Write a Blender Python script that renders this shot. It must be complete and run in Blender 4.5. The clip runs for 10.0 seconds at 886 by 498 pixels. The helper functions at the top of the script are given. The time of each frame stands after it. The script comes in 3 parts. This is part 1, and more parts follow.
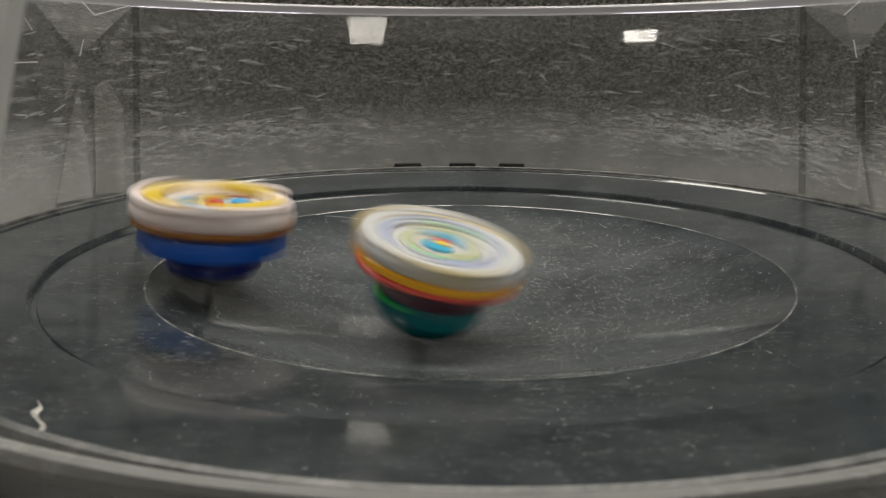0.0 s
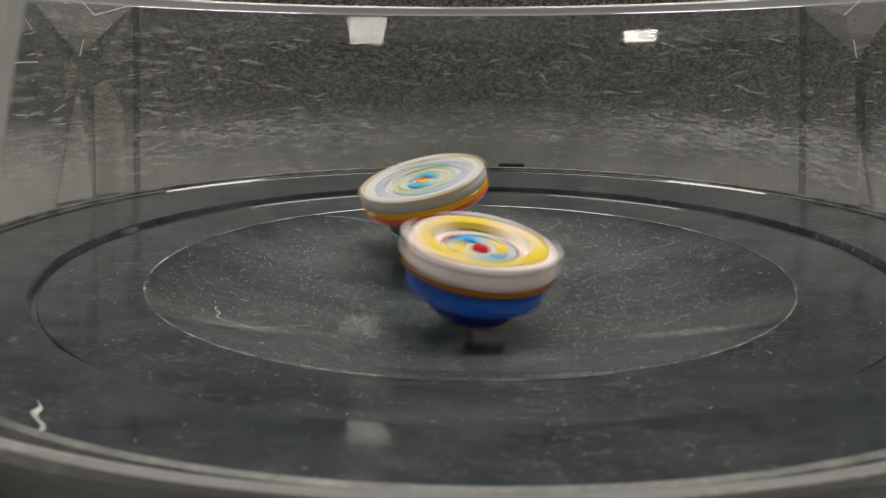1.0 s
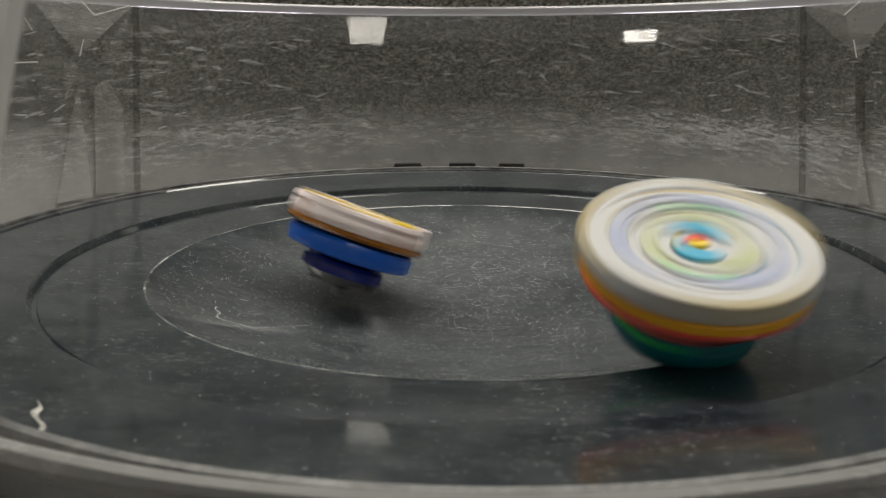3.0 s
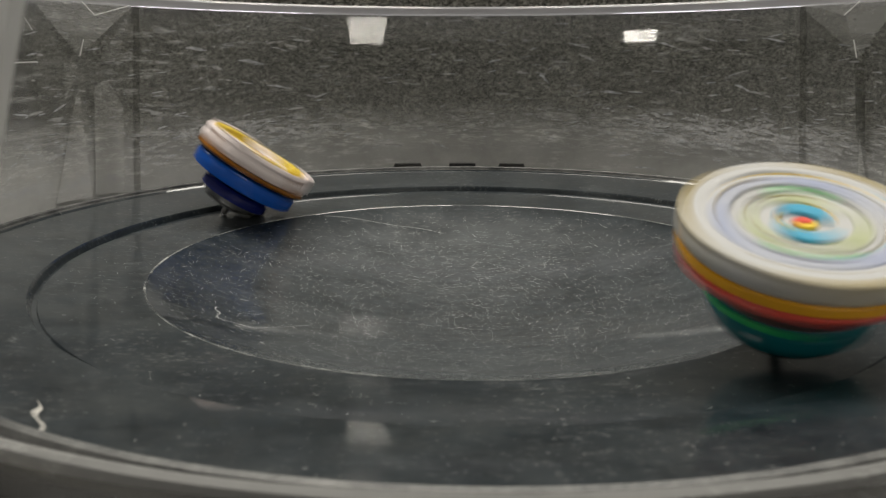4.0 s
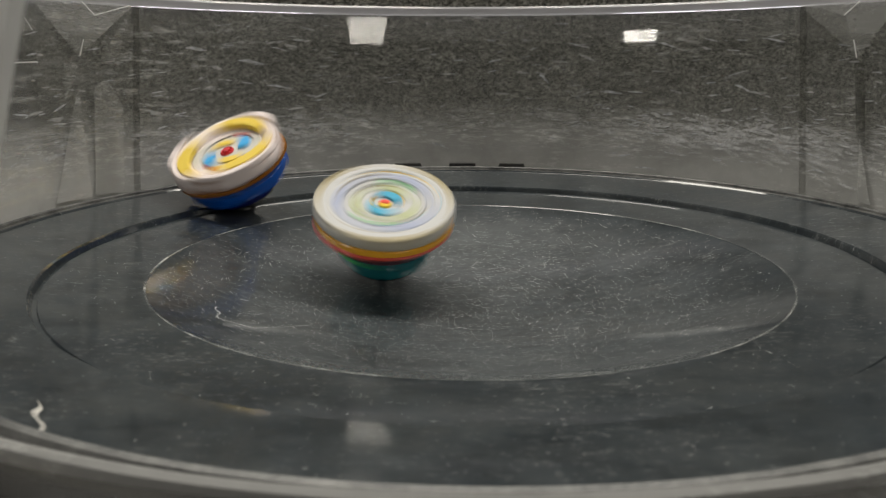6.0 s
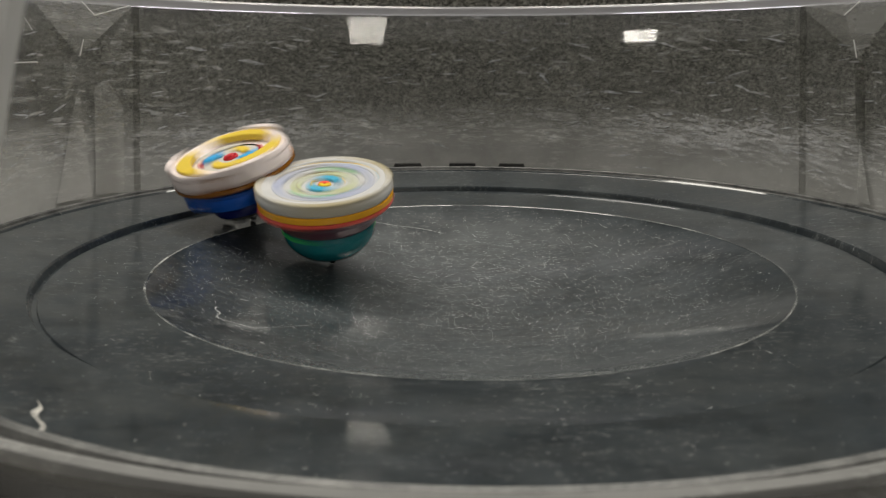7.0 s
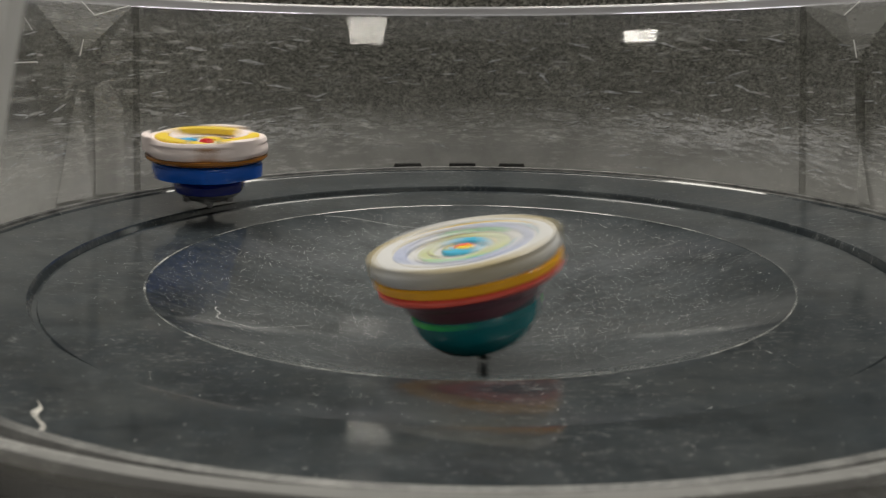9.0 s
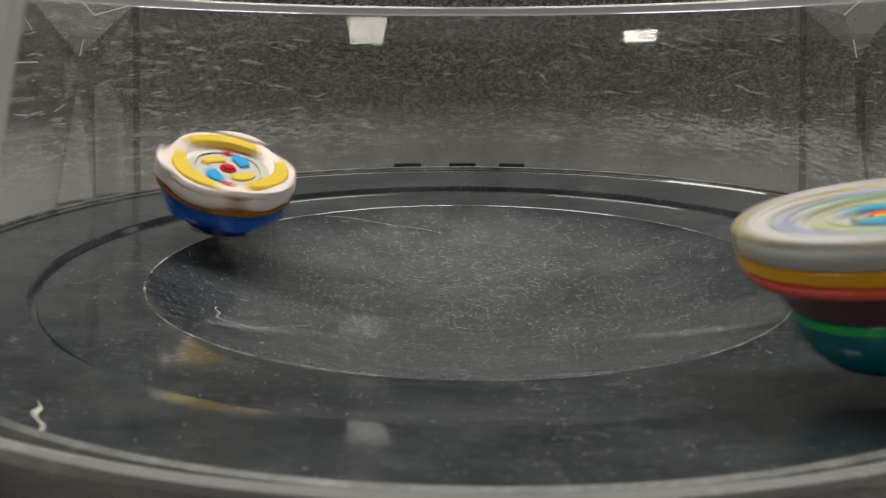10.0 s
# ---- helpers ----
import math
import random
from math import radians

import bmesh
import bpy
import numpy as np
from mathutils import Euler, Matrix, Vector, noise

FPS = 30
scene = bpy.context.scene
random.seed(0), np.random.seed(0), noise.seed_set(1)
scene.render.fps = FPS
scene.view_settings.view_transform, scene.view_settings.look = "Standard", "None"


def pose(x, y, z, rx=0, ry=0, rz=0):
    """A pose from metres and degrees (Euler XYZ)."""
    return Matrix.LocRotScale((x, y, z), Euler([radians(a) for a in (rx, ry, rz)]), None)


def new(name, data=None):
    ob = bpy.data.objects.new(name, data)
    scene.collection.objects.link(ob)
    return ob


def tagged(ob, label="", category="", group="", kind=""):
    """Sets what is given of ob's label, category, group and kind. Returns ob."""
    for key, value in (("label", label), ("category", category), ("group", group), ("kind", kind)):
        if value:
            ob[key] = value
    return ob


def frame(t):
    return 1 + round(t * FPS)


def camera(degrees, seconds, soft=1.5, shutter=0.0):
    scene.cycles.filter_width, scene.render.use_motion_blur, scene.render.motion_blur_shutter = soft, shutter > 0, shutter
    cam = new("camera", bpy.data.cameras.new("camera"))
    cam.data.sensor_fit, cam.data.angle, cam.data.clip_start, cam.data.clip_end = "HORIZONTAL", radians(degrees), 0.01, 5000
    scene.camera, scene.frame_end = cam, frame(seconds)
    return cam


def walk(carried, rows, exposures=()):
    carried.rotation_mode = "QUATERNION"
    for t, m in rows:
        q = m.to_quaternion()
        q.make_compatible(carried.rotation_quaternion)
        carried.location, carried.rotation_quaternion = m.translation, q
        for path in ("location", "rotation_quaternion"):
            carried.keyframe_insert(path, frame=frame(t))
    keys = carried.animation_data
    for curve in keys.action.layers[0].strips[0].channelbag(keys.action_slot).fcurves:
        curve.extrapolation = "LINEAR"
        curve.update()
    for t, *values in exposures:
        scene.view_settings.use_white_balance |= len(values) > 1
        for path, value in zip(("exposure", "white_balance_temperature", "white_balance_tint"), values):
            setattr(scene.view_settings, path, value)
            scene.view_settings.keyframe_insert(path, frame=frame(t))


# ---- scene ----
# Camera on a low stand just outside the opening of the clear wall
cam = camera(59.3, 10.0, soft=1.2, shutter=0.9)
EYE = (-0.0077, -0.2428, 0.1086)
CAM = Matrix.Translation(EYE) @ pose(0, 0, 0, 90 - 13.64, 0, 0) @ pose(0, 0, 0, 0, 0, 0.06)
cam.data.dof.use_dof = True
cam.data.dof.focus_distance = 0.28
cam.data.dof.aperture_fstop = 30.0
walk(cam, [(0.0, CAM), (10.0, CAM)], exposures=[(0.0, 0.0), (10.0, 0.0)])

# ---------------------------------------------------------------- light
world = bpy.data.worlds.new("world")
scene.world = world
world.use_nodes = True
world.node_tree.nodes["Background"].inputs["Color"].default_value = (0.9, 0.95, 1.0, 1)
world.node_tree.nodes["Background"].inputs["Strength"].default_value = 0.02


def panel_lamp(x, y, z, yaw, sx, sy, power):
    data = bpy.data.lights.new("panel_lamp", "AREA")
    data.shape, data.size, data.size_y, data.energy = "RECTANGLE", sx, sy, power
    data.color = (1.0, 0.955, 0.85)
    ob = new("panel_lamp", data)
    ob.matrix_world = pose(x, y, z, 0, 0, yaw)
    return ob


ROOM_H = 2.5
# two distant ceiling panels behind the camera and a broad pair overhead: place, turn, size, power
LAMPS = ((1.50, -2.86, 27, 0.62, 1.6, 30), (-2.95, -2.46, -49, 0.60, 0.45, 17), (-0.95, 0.6, 0, 1.7, 0.9, 46), (0.95, 0.6, 0, 1.7, 0.9, 46))
for lx, ly, yaw, sx, sy, power in LAMPS:
    panel_lamp(lx, ly, ROOM_H - 0.075, yaw, sx, sy, power)


# ---------------------------------------------------------------- materials
def material(name):
    m = bpy.data.materials.new(name)
    m.use_nodes = True
    nt = m.node_tree
    return m, nt, nt.nodes["Principled BSDF"]


def node(nt, kind, **values):
    n = nt.nodes.new(kind)
    for key, v in values.items():
        n.inputs[key].default_value = v
    return n


def coords(nt, scale=(1, 1, 1)):
    tc = nt.nodes.new("ShaderNodeTexCoord")
    mp = nt.nodes.new("ShaderNodeMapping")
    mp.inputs["Scale"].default_value = scale
    nt.links.new(tc.outputs["Object"], mp.inputs["Vector"])
    return mp.outputs["Vector"]


def noise_tex(nt, vec, scale, detail=4.0, rough=0.6):
    n = node(nt, "ShaderNodeTexNoise", Scale=scale, Detail=detail, Roughness=rough)
    nt.links.new(vec, n.inputs["Vector"])
    return n.outputs["Fac"]


def ramp(nt, fac, *stops):
    r = nt.nodes.new("ShaderNodeValToRGB")
    els = r.color_ramp.elements
    while len(els) < len(stops):
        els.new(0.5)
    for e, (p, c) in zip(els, stops):
        e.position, e.color = p, (c, c, c, 1) if isinstance(c, (int, float)) else (*c, 1)
    nt.links.new(fac, r.inputs["Fac"])
    return r.outputs["Color"]


def maths(nt, op, a, b):
    n = nt.nodes.new("ShaderNodeMath")
    n.operation, n.use_clamp = op, True
    for s, v in zip(n.inputs, (a, b)):
        if isinstance(v, (int, float)):
            s.default_value = v
        else:
            nt.links.new(v, s)
    return n.outputs[0]


def mix_colour(nt, fac, a, b):
    n = nt.nodes.new("ShaderNodeMix")
    n.data_type = "RGBA"
    for s, v in zip((n.inputs[0], n.inputs[6], n.inputs[7]), (fac, a, b)):
        if isinstance(v, (int, float)):
            s.default_value = v
        elif isinstance(v, tuple):
            s.default_value = (*v, 1)
        else:
            nt.links.new(v, s)
    return n.outputs[2]


def bump(nt, bsdf, height, strength, distance):
    b = node(nt, "ShaderNodeBump", Strength=strength, Distance=distance)
    nt.links.new(height, b.inputs["Height"])
    nt.links.new(b.outputs["Normal"], bsdf.inputs["Normal"])


def plastic(name, colour, rough=0.35, spread=0.12, scale=300, clear=0.0, coat=0.0):
    """Moulded plastic with faint mottling and handling wear."""
    m, nt, b = material(name)
    v = coords(nt)
    f = noise_tex(nt, v, scale, 3)
    dark = tuple(c * (1 - spread) for c in colour)
    lite = tuple(min(1, c * (1 + spread)) for c in colour)
    nt.links.new(mix_colour(nt, f, dark, lite), b.inputs["Base Color"])
    nt.links.new(ramp(nt, noise_tex(nt, v, scale * 0.4, 5), (0.3, rough * 0.75), (0.7, min(1, rough * 1.3))), b.inputs["Roughness"])
    b.inputs["Transmission Weight"].default_value = clear
    b.inputs["Coat Weight"].default_value = coat
    bump(nt, b, f, 0.08, 0.0004)
    return m


def bowl_plastic():
    """Black plastic, scuffed by many battles: dull and hazy where the tops run, glossier towards the edge."""
    m, nt, b = material("black_bowl_plastic")
    v = coords(nt)
    fine = ramp(nt, noise_tex(nt, v, 420, 6, 0.75), (0.56, 0.0), (0.72, 1.0))
    patch = ramp(nt, noise_tex(nt, v, 26, 4), (0.40, 0.0), (0.66, 1.0))
    streak = ramp(nt, noise_tex(nt, coords(nt, (1, 3.2, 1)), 230, 5, 0.7), (0.57, 0.0), (0.73, 1.0))
    speck = ramp(nt, noise_tex(nt, v, 780, 2, 0.5), (0.68, 0.0), (0.76, 1.0))
    marks = maths(nt, "ADD", maths(nt, "MULTIPLY", maths(nt, "ADD", maths(nt, "MULTIPLY", fine, 0.5), maths(nt, "MULTIPLY", streak, 0.6)), maths(nt, "ADD", patch, 0.12)), maths(nt, "MULTIPLY", speck, 0.6))
    smear = ramp(nt, noise_tex(nt, v, 60, 6, 0.7), (0.36, 0.0), (0.72, 1.0))
    blotch = ramp(nt, noise_tex(nt, coords(nt, (1, 1.6, 1)), 34, 7, 0.72), (0.42, 0.0), (0.66, 1.0))
    base = mix_colour(nt, smear, (0.0100, 0.0150, 0.0200), (0.030, 0.040, 0.049))
    base = mix_colour(nt, maths(nt, "MULTIPLY", blotch, 0.5), base, (0.072, 0.080, 0.084))
    ln = nt.nodes.new("ShaderNodeVectorMath")
    ln.operation = "LENGTH"
    flat = nt.nodes.new("ShaderNodeVectorMath")
    flat.operation = "MULTIPLY"
    flat.inputs[1].default_value = (1, 1, 0)
    nt.links.new(v, flat.inputs[0])
    nt.links.new(flat.outputs["Vector"], ln.inputs[0])
    # the running zone is greyed by fine scratches and a painted ceiling sheen
    rubbed_sheen = ramp(nt, noise_tex(nt, coords(nt, (1, 2.2, 1)), 150, 7, 0.78), (0.42, 0.0), (0.62, 1.0))
    zone = ramp(nt, maths(nt, "MULTIPLY", ln.outputs["Value"], 6.0), (0.1, 0.40), (0.40, 0.32), (0.55, 0.06), (0.60, 0.0))
    base = mix_colour(nt, maths(nt, "MULTIPLY", rubbed_sheen, zone), base, (0.088, 0.109, 0.120))
    nt.links.new(mix_colour(nt, maths(nt, "MULTIPLY", marks, 0.7), base, (0.40, 0.41, 0.41)), b.inputs["Base Color"])
    # fine wear scatters part of the gloss; a polished skin mirrors the rest
    nt.links.new(maths(nt, "ADD", maths(nt, "ADD", ramp(nt, smear, (0.0, 0.30), (1.0, 0.42)), maths(nt, "MULTIPLY", marks, 0.2)), maths(nt, "MULTIPLY", zone, 0.3)), b.inputs["Roughness"])
    b.inputs["Coat IOR"].default_value = 1.75
    nt.links.new(ramp(nt, maths(nt, "MULTIPLY", ln.outputs["Value"], 6.0), (0.2, 1.0), (0.50, 0.8), (0.59, 0.18), (1.0, 0.18)), b.inputs["Specular IOR Level"])
    # the skin is worn away in the middle of the dish, where the tops run
    skin = ramp(nt, maths(nt, "MULTIPLY", ln.outputs["Value"], 6.0), (0.15, 0.75), (0.45, 0.8), (0.57, 0.95), (0.6, 1.0))
    nt.links.new(maths(nt, "MULTIPLY", skin, ramp(nt, marks, (0.0, 1.0), (0.6, 0.35))), b.inputs["Coat Weight"])
    nt.links.new(ramp(nt, smear, (0.0, 0.05), (1.0, 0.11)), b.inputs["Coat Roughness"])
    bump(nt, b, maths(nt, "ADD", marks, maths(nt, "MULTIPLY", smear, 0.15)), 0.06, 0.0002)
    return m


def scuff_or_glint_plastic(name, colour, cover, scale=700, span=(0.35, 0.65), through_light=0.0):
    """Whitened scratch, or a painted lamp reflection: part see-through."""
    m, nt, b = material(name)
    b.inputs["Base Color"].default_value = (*colour, 1)
    b.inputs["Roughness"].default_value = 0.85
    f = ramp(nt, noise_tex(nt, coords(nt), scale, 5, 0.7), (span[0], cover * (0.4 if scale > 300 else 0.05)), (span[1], cover))
    tr = node(nt, "ShaderNodeBsdfTransparent")
    mix = nt.nodes.new("ShaderNodeMixShader")
    nt.links.new(f, mix.inputs[0])
    nt.links.new(tr.outputs[0], mix.inputs[1])
    back = node(nt, "ShaderNodeBsdfTranslucent", Color=(*colour, 1))
    both = nt.nodes.new("ShaderNodeMixShader")
    both.inputs[0].default_value = through_light
    nt.links.new(b.outputs[0], both.inputs[1])
    nt.links.new(back.outputs[0], both.inputs[2])
    nt.links.new(both.outputs[0], mix.inputs[2])
    nt.links.new(mix.outputs[0], nt.nodes["Material Output"].inputs["Surface"])
    return m


def clear_plastic(name, scuffed=True, tint=(0.90, 0.91, 0.90), haze=0.05, white=0.68, ior=1.3, rough=0.05, fog=1.0):
    """Thin clear sheet: mostly see-through, gloss by Fresnel, whitish scuffs and haze."""
    m, nt, b = material(name)
    out = nt.nodes["Material Output"]
    tr = node(nt, "ShaderNodeBsdfTransparent", Color=(*tint, 1))
    gl = node(nt, "ShaderNodeBsdfGlossy", Color=(1, 1, 1, 1), Roughness=rough)
    fr = node(nt, "ShaderNodeFresnel", IOR=ior)
    mix1, mix2 = nt.nodes.new("ShaderNodeMixShader"), nt.nodes.new("ShaderNodeMixShader")
    nt.links.new(fr.outputs[0], mix1.inputs[0])
    nt.links.new(tr.outputs[0], mix1.inputs[1])
    nt.links.new(gl.outputs[0], mix1.inputs[2])
    b.inputs["Base Color"].default_value = (white, white, white, 1)
    b.inputs["Roughness"].default_value = 0.6
    if scuffed:
        v = coords(nt)
        band = ramp(nt, noise_tex(nt, coords(nt, (1, 1, 2.5)), 16, 3), (0.44, 0.0), (0.66, 1.0))
        s1 = ramp(nt, noise_tex(nt, coords(nt, (1, 1, 5.0)), 75, 7, 0.75), (0.52, 0.0), (0.74, 1.0))
        s2 = ramp(nt, noise_tex(nt, coords(nt, (1, 1, 2.0)), 420, 4, 0.7), (0.62, 0.0), (0.78, 1.0))
        fac = maths(nt, "ADD", maths(nt, "MULTIPLY", maths(nt, "ADD", s1, maths(nt, "MULTIPLY", s2, 0.4)), maths(nt, "ADD", maths(nt, "MULTIPLY", band, 0.75), 0.05)), haze)
        # foot: frosting plus painted-in reflections, whiter downwards; above the crease: painted ceiling reflection
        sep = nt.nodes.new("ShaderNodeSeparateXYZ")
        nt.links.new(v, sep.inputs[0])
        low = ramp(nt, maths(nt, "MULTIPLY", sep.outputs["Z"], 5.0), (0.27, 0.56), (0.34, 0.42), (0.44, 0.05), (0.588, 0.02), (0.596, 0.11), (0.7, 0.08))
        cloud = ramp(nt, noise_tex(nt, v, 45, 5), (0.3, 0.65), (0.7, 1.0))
        # a belt of whitish smears at the height where the tops hit
        belt = ramp(nt, maths(nt, "MULTIPLY", sep.outputs["Z"], 5.0), (0.31, 0.0), (0.345, 1.0), (0.40, 1.0), (0.45, 0.12), (0.7, 0.1))
        where = ramp(nt, noise_tex(nt, v, 14, 2), (0.42, 0.1), (0.58, 1.0))
        smear = ramp(nt, noise_tex(nt, coords(nt, (1, 1, 4.5)), 110, 8, 0.8), (0.50, 0.0), (0.68, 1.0))
        fac = maths(nt, "ADD", fac, maths(nt, "MULTIPLY", maths(nt, "MULTIPLY", belt, where), maths(nt, "MULTIPLY", smear, 0.8)))
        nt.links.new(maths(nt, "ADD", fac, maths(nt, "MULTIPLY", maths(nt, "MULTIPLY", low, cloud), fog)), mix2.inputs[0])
    else:
        mix2.inputs[0].default_value = haze
    # haze and scuffs scatter light from both faces of the sheet
    back = node(nt, "ShaderNodeBsdfTranslucent", Color=(white, white, white, 1))
    both = nt.nodes.new("ShaderNodeMixShader")
    both.inputs[0].default_value = 0.5
    nt.links.new(b.outputs[0], both.inputs[1])
    nt.links.new(back.outputs[0], both.inputs[2])
    nt.links.new(mix1.outputs[0], mix2.inputs[1])
    nt.links.new(both.outputs[0], mix2.inputs[2])
    nt.links.new(mix2.outputs[0], out.inputs["Surface"])
    return m


def speckled(name, dark, lite, scale, contrast=(0.4, 0.62), rough=0.9, lift=0.002, stretch=(1, 1, 1)):
    m, nt, b = material(name)
    v = coords(nt, stretch)
    f = ramp(nt, noise_tex(nt, v, scale, 5, 0.75), (contrast[0], 0.0), (contrast[1], 1.0))
    broad = maths(nt, "MULTIPLY", noise_tex(nt, v, scale * 0.05, 5, 0.7), noise_tex(nt, v, scale * 0.3, 3))
    c = mix_colour(nt, maths(nt, "MULTIPLY", f, maths(nt, "ADD", maths(nt, "MULTIPLY", broad, 2.2), 0.2)), dark, lite)
    nt.links.new(c, b.inputs["Base Color"])
    b.inputs["Roughness"].default_value = rough
    bump(nt, b, f, 0.6, lift)
    return m


M_BOWL = bowl_plastic()
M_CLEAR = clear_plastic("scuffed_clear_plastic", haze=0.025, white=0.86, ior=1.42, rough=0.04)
M_SILL = clear_plastic("scuffed_sill_plastic", True, (0.72, 0.72, 0.70), 0.30, 0.80, 1.25, 0.3, 0.2)
M_LIP = clear_plastic("clear_plastic_lip", False, (0.84, 0.84, 0.93), 0.42, 0.8, 1.5)
M_FLANGE = clear_plastic("hazy_flange_plastic", True, (0.50, 0.48, 0.43), 0.02, 0.10, 1.13)
M_WHITISH = clear_plastic("whitish_hazy_plastic", False, (0.9, 0.9, 0.9), 0.92, 0.9)
M_CREASE = clear_plastic("creased_clear_plastic", True, (0.93, 0.93, 0.92), 0.05, 0.8, 1.5)
# the corner facets' whiteness paints the bright surroundings they reflect
M_PALE = clear_plastic("pale_reflection_plastic", True, (0.94, 0.94, 0.92), 0.19, 0.85, 1.5, 0.05, 0.4)
M_HAZY = clear_plastic("hazy_reflection_plastic", True, (0.97, 0.97, 0.96), 0.16, 0.95, 1.45)
# dark tint paints shade on one corner facet
M_DIM = clear_plastic("dim_clear_plastic", False, (0.70, 0.70, 0.68), 0.02, 0.5, 1.4)
M_RIB = clear_plastic("clear_plastic_rib", False, (0.84, 0.84, 0.83), 0.03, 0.6, 1.06, 0.3)
M_SCUFF = scuff_or_glint_plastic("whitened_scuffs", (0.80, 0.82, 0.88), 0.82, 420, (0.40, 0.66), 0.4)
M_SMEAR = scuff_or_glint_plastic("pale_smears", (0.86, 0.86, 0.88), 0.52, 310, (0.40, 0.62), 0.5)
M_GLINT = scuff_or_glint_plastic("white_glint", (0.72, 0.70, 0.66), 0.9)
M_SCRATCH = scuff_or_glint_plastic("pale_scratches", (0.74, 0.76, 0.76), 0.9)
M_WORN = scuff_or_glint_plastic("worn_ring_edge", (0.50, 0.51, 0.50), 0.75, 55, (0.46, 0.66))
M_TAB = plastic("black_tab_plastic", (0.02, 0.02, 0.021), 0.4)
M_RIM = speckled("scuffed_rim_plastic", (0.014, 0.016, 0.018), (0.26, 0.26, 0.255), 70, (0.34, 0.74), 0.42, 0.0002)
# grey paints the hazy wall's veil over the two outer black tabs
M_TAB_HAZED = plastic("hazed_tab_plastic", (0.045, 0.045, 0.044), 0.6)
M_FLOOR = speckled("grey_flecked_carpet", (0.006, 0.0058, 0.0052), (0.052, 0.050, 0.045), 70, (0.40, 0.62), 0.95, 0.002)
M_DARK = speckled("dark_flecked_fabric", (0.058, 0.057, 0.052), (0.97, 0.95, 0.88), 330, (0.46, 0.66), 0.95, 0.0012, (1, 1, 2.2))
M_PAINT = speckled("white_wall_paint", (0.74, 0.73, 0.70), (0.82, 0.81, 0.78), 60, rough=0.8)
M_GREY = speckled("dark_grey_wall_paint", (0.045, 0.045, 0.042), (0.07, 0.07, 0.066), 60, rough=0.8)
M_FIX = plastic("white_fixture_paint", (0.8, 0.8, 0.8), 0.4)


# ---------------------------------------------------------------- mesh helpers
def mesh_object(name, bm, mat, parent=None, label="", smooth=True, edge=38):
    bmesh.ops.recalc_face_normals(bm, faces=bm.faces)
    me = bpy.data.meshes.new(name)
    bm.to_mesh(me)
    bm.free()
    me.materials.append(mat)
    if smooth:
        me.polygons.foreach_set("use_smooth", [True] * len(me.polygons))
        me.set_sharp_from_angle(angle=radians(edge))
    ob = new(name, me)
    if parent:
        ob.parent = parent
    return tagged(ob, label)


def part(name, bm, mat, parent, label="", edge=38):
    return mesh_object(name, bm, mat, parent, label, True, edge)


def box(bm, x0, x1, y0, y1, z0, z1, m=None):
    vs = [bm.verts.new((x, y, z)) for x in (x0, x1) for y in (y0, y1) for z in (z0, z1)]
    if m:
        for v in vs:
            v.co = m @ v.co
    for f in ((0, 1, 3, 2), (4, 6, 7, 5), (0, 4, 5, 1), (2, 3, 7, 6), (0, 2, 6, 4), (1, 5, 7, 3)):
        bm.faces.new([vs[i] for i in f])
    return vs


def lathe(profile, n=96, closed=False, a0=0.0, a1=360.0, wave=None):
    """A surface of revolution about z from (r, z) pairs. closed: the profile is a loop. wave(angle, i): a factor on the radius."""
    bm = bmesh.new()
    full = abs(a1 - a0) >= 359.9
    cols = []
    for k in range(n if full else n + 1):
        a = radians(a0 + (a1 - a0) * k / n)
        col = []
        for i, (r, z) in enumerate(profile):
            if wave:
                r = r * wave(a, i)
            col.append(bm.verts.new((r * math.cos(a), r * math.sin(a), z)))
        cols.append(col)
    m = len(profile)
    for k in range(n):
        c0, c1 = cols[k], cols[(k + 1) % len(cols)]
        for i in range(m if closed else m - 1):
            j = (i + 1) % m
            bm.faces.new((c0[i], c1[i], c1[j], c0[j]))
    if closed and not full:
        bm.faces.new(cols[0])
        bm.faces.new(cols[-1][::-1])
    bmesh.ops.remove_doubles(bm, verts=bm.verts, dist=1e-6)
    return bm


def arc_slab(r0, r1, z0, z1, a0, a1, n=14, shift=0.0, taper=0.35, bevel=0.0003):
    """A curved bar with chamfered top between two radii and bearings; shift: how far it spirals outwards; taper: its narrowing to the ends."""
    bm = bmesh.new()
    cols = []
    for k in range(n + 1):
        u = k / n
        a = radians(a0 + (a1 - a0) * u)
        w = 1 - taper * abs(2 * u - 1) ** 2
        mid, half = (r0 + r1) / 2 + shift * (u - 0.5), (r1 - r0) / 2 * w
        loop = [(mid - half, z0), (mid + half, z0), (mid + half, z1 - bevel), (mid + half - bevel, z1), (mid - half + bevel, z1), (mid - half, z1 - bevel)]
        cols.append([bm.verts.new((r * math.cos(a), r * math.sin(a), z)) for r, z in loop])
    for c0, c1 in zip(cols, cols[1:]):
        for i in range(6):
            j = (i + 1) % 6
            bm.faces.new((c0[i], c1[i], c1[j], c0[j]))
    bm.faces.new(cols[0])
    bm.faces.new(cols[-1][::-1])
    return bm


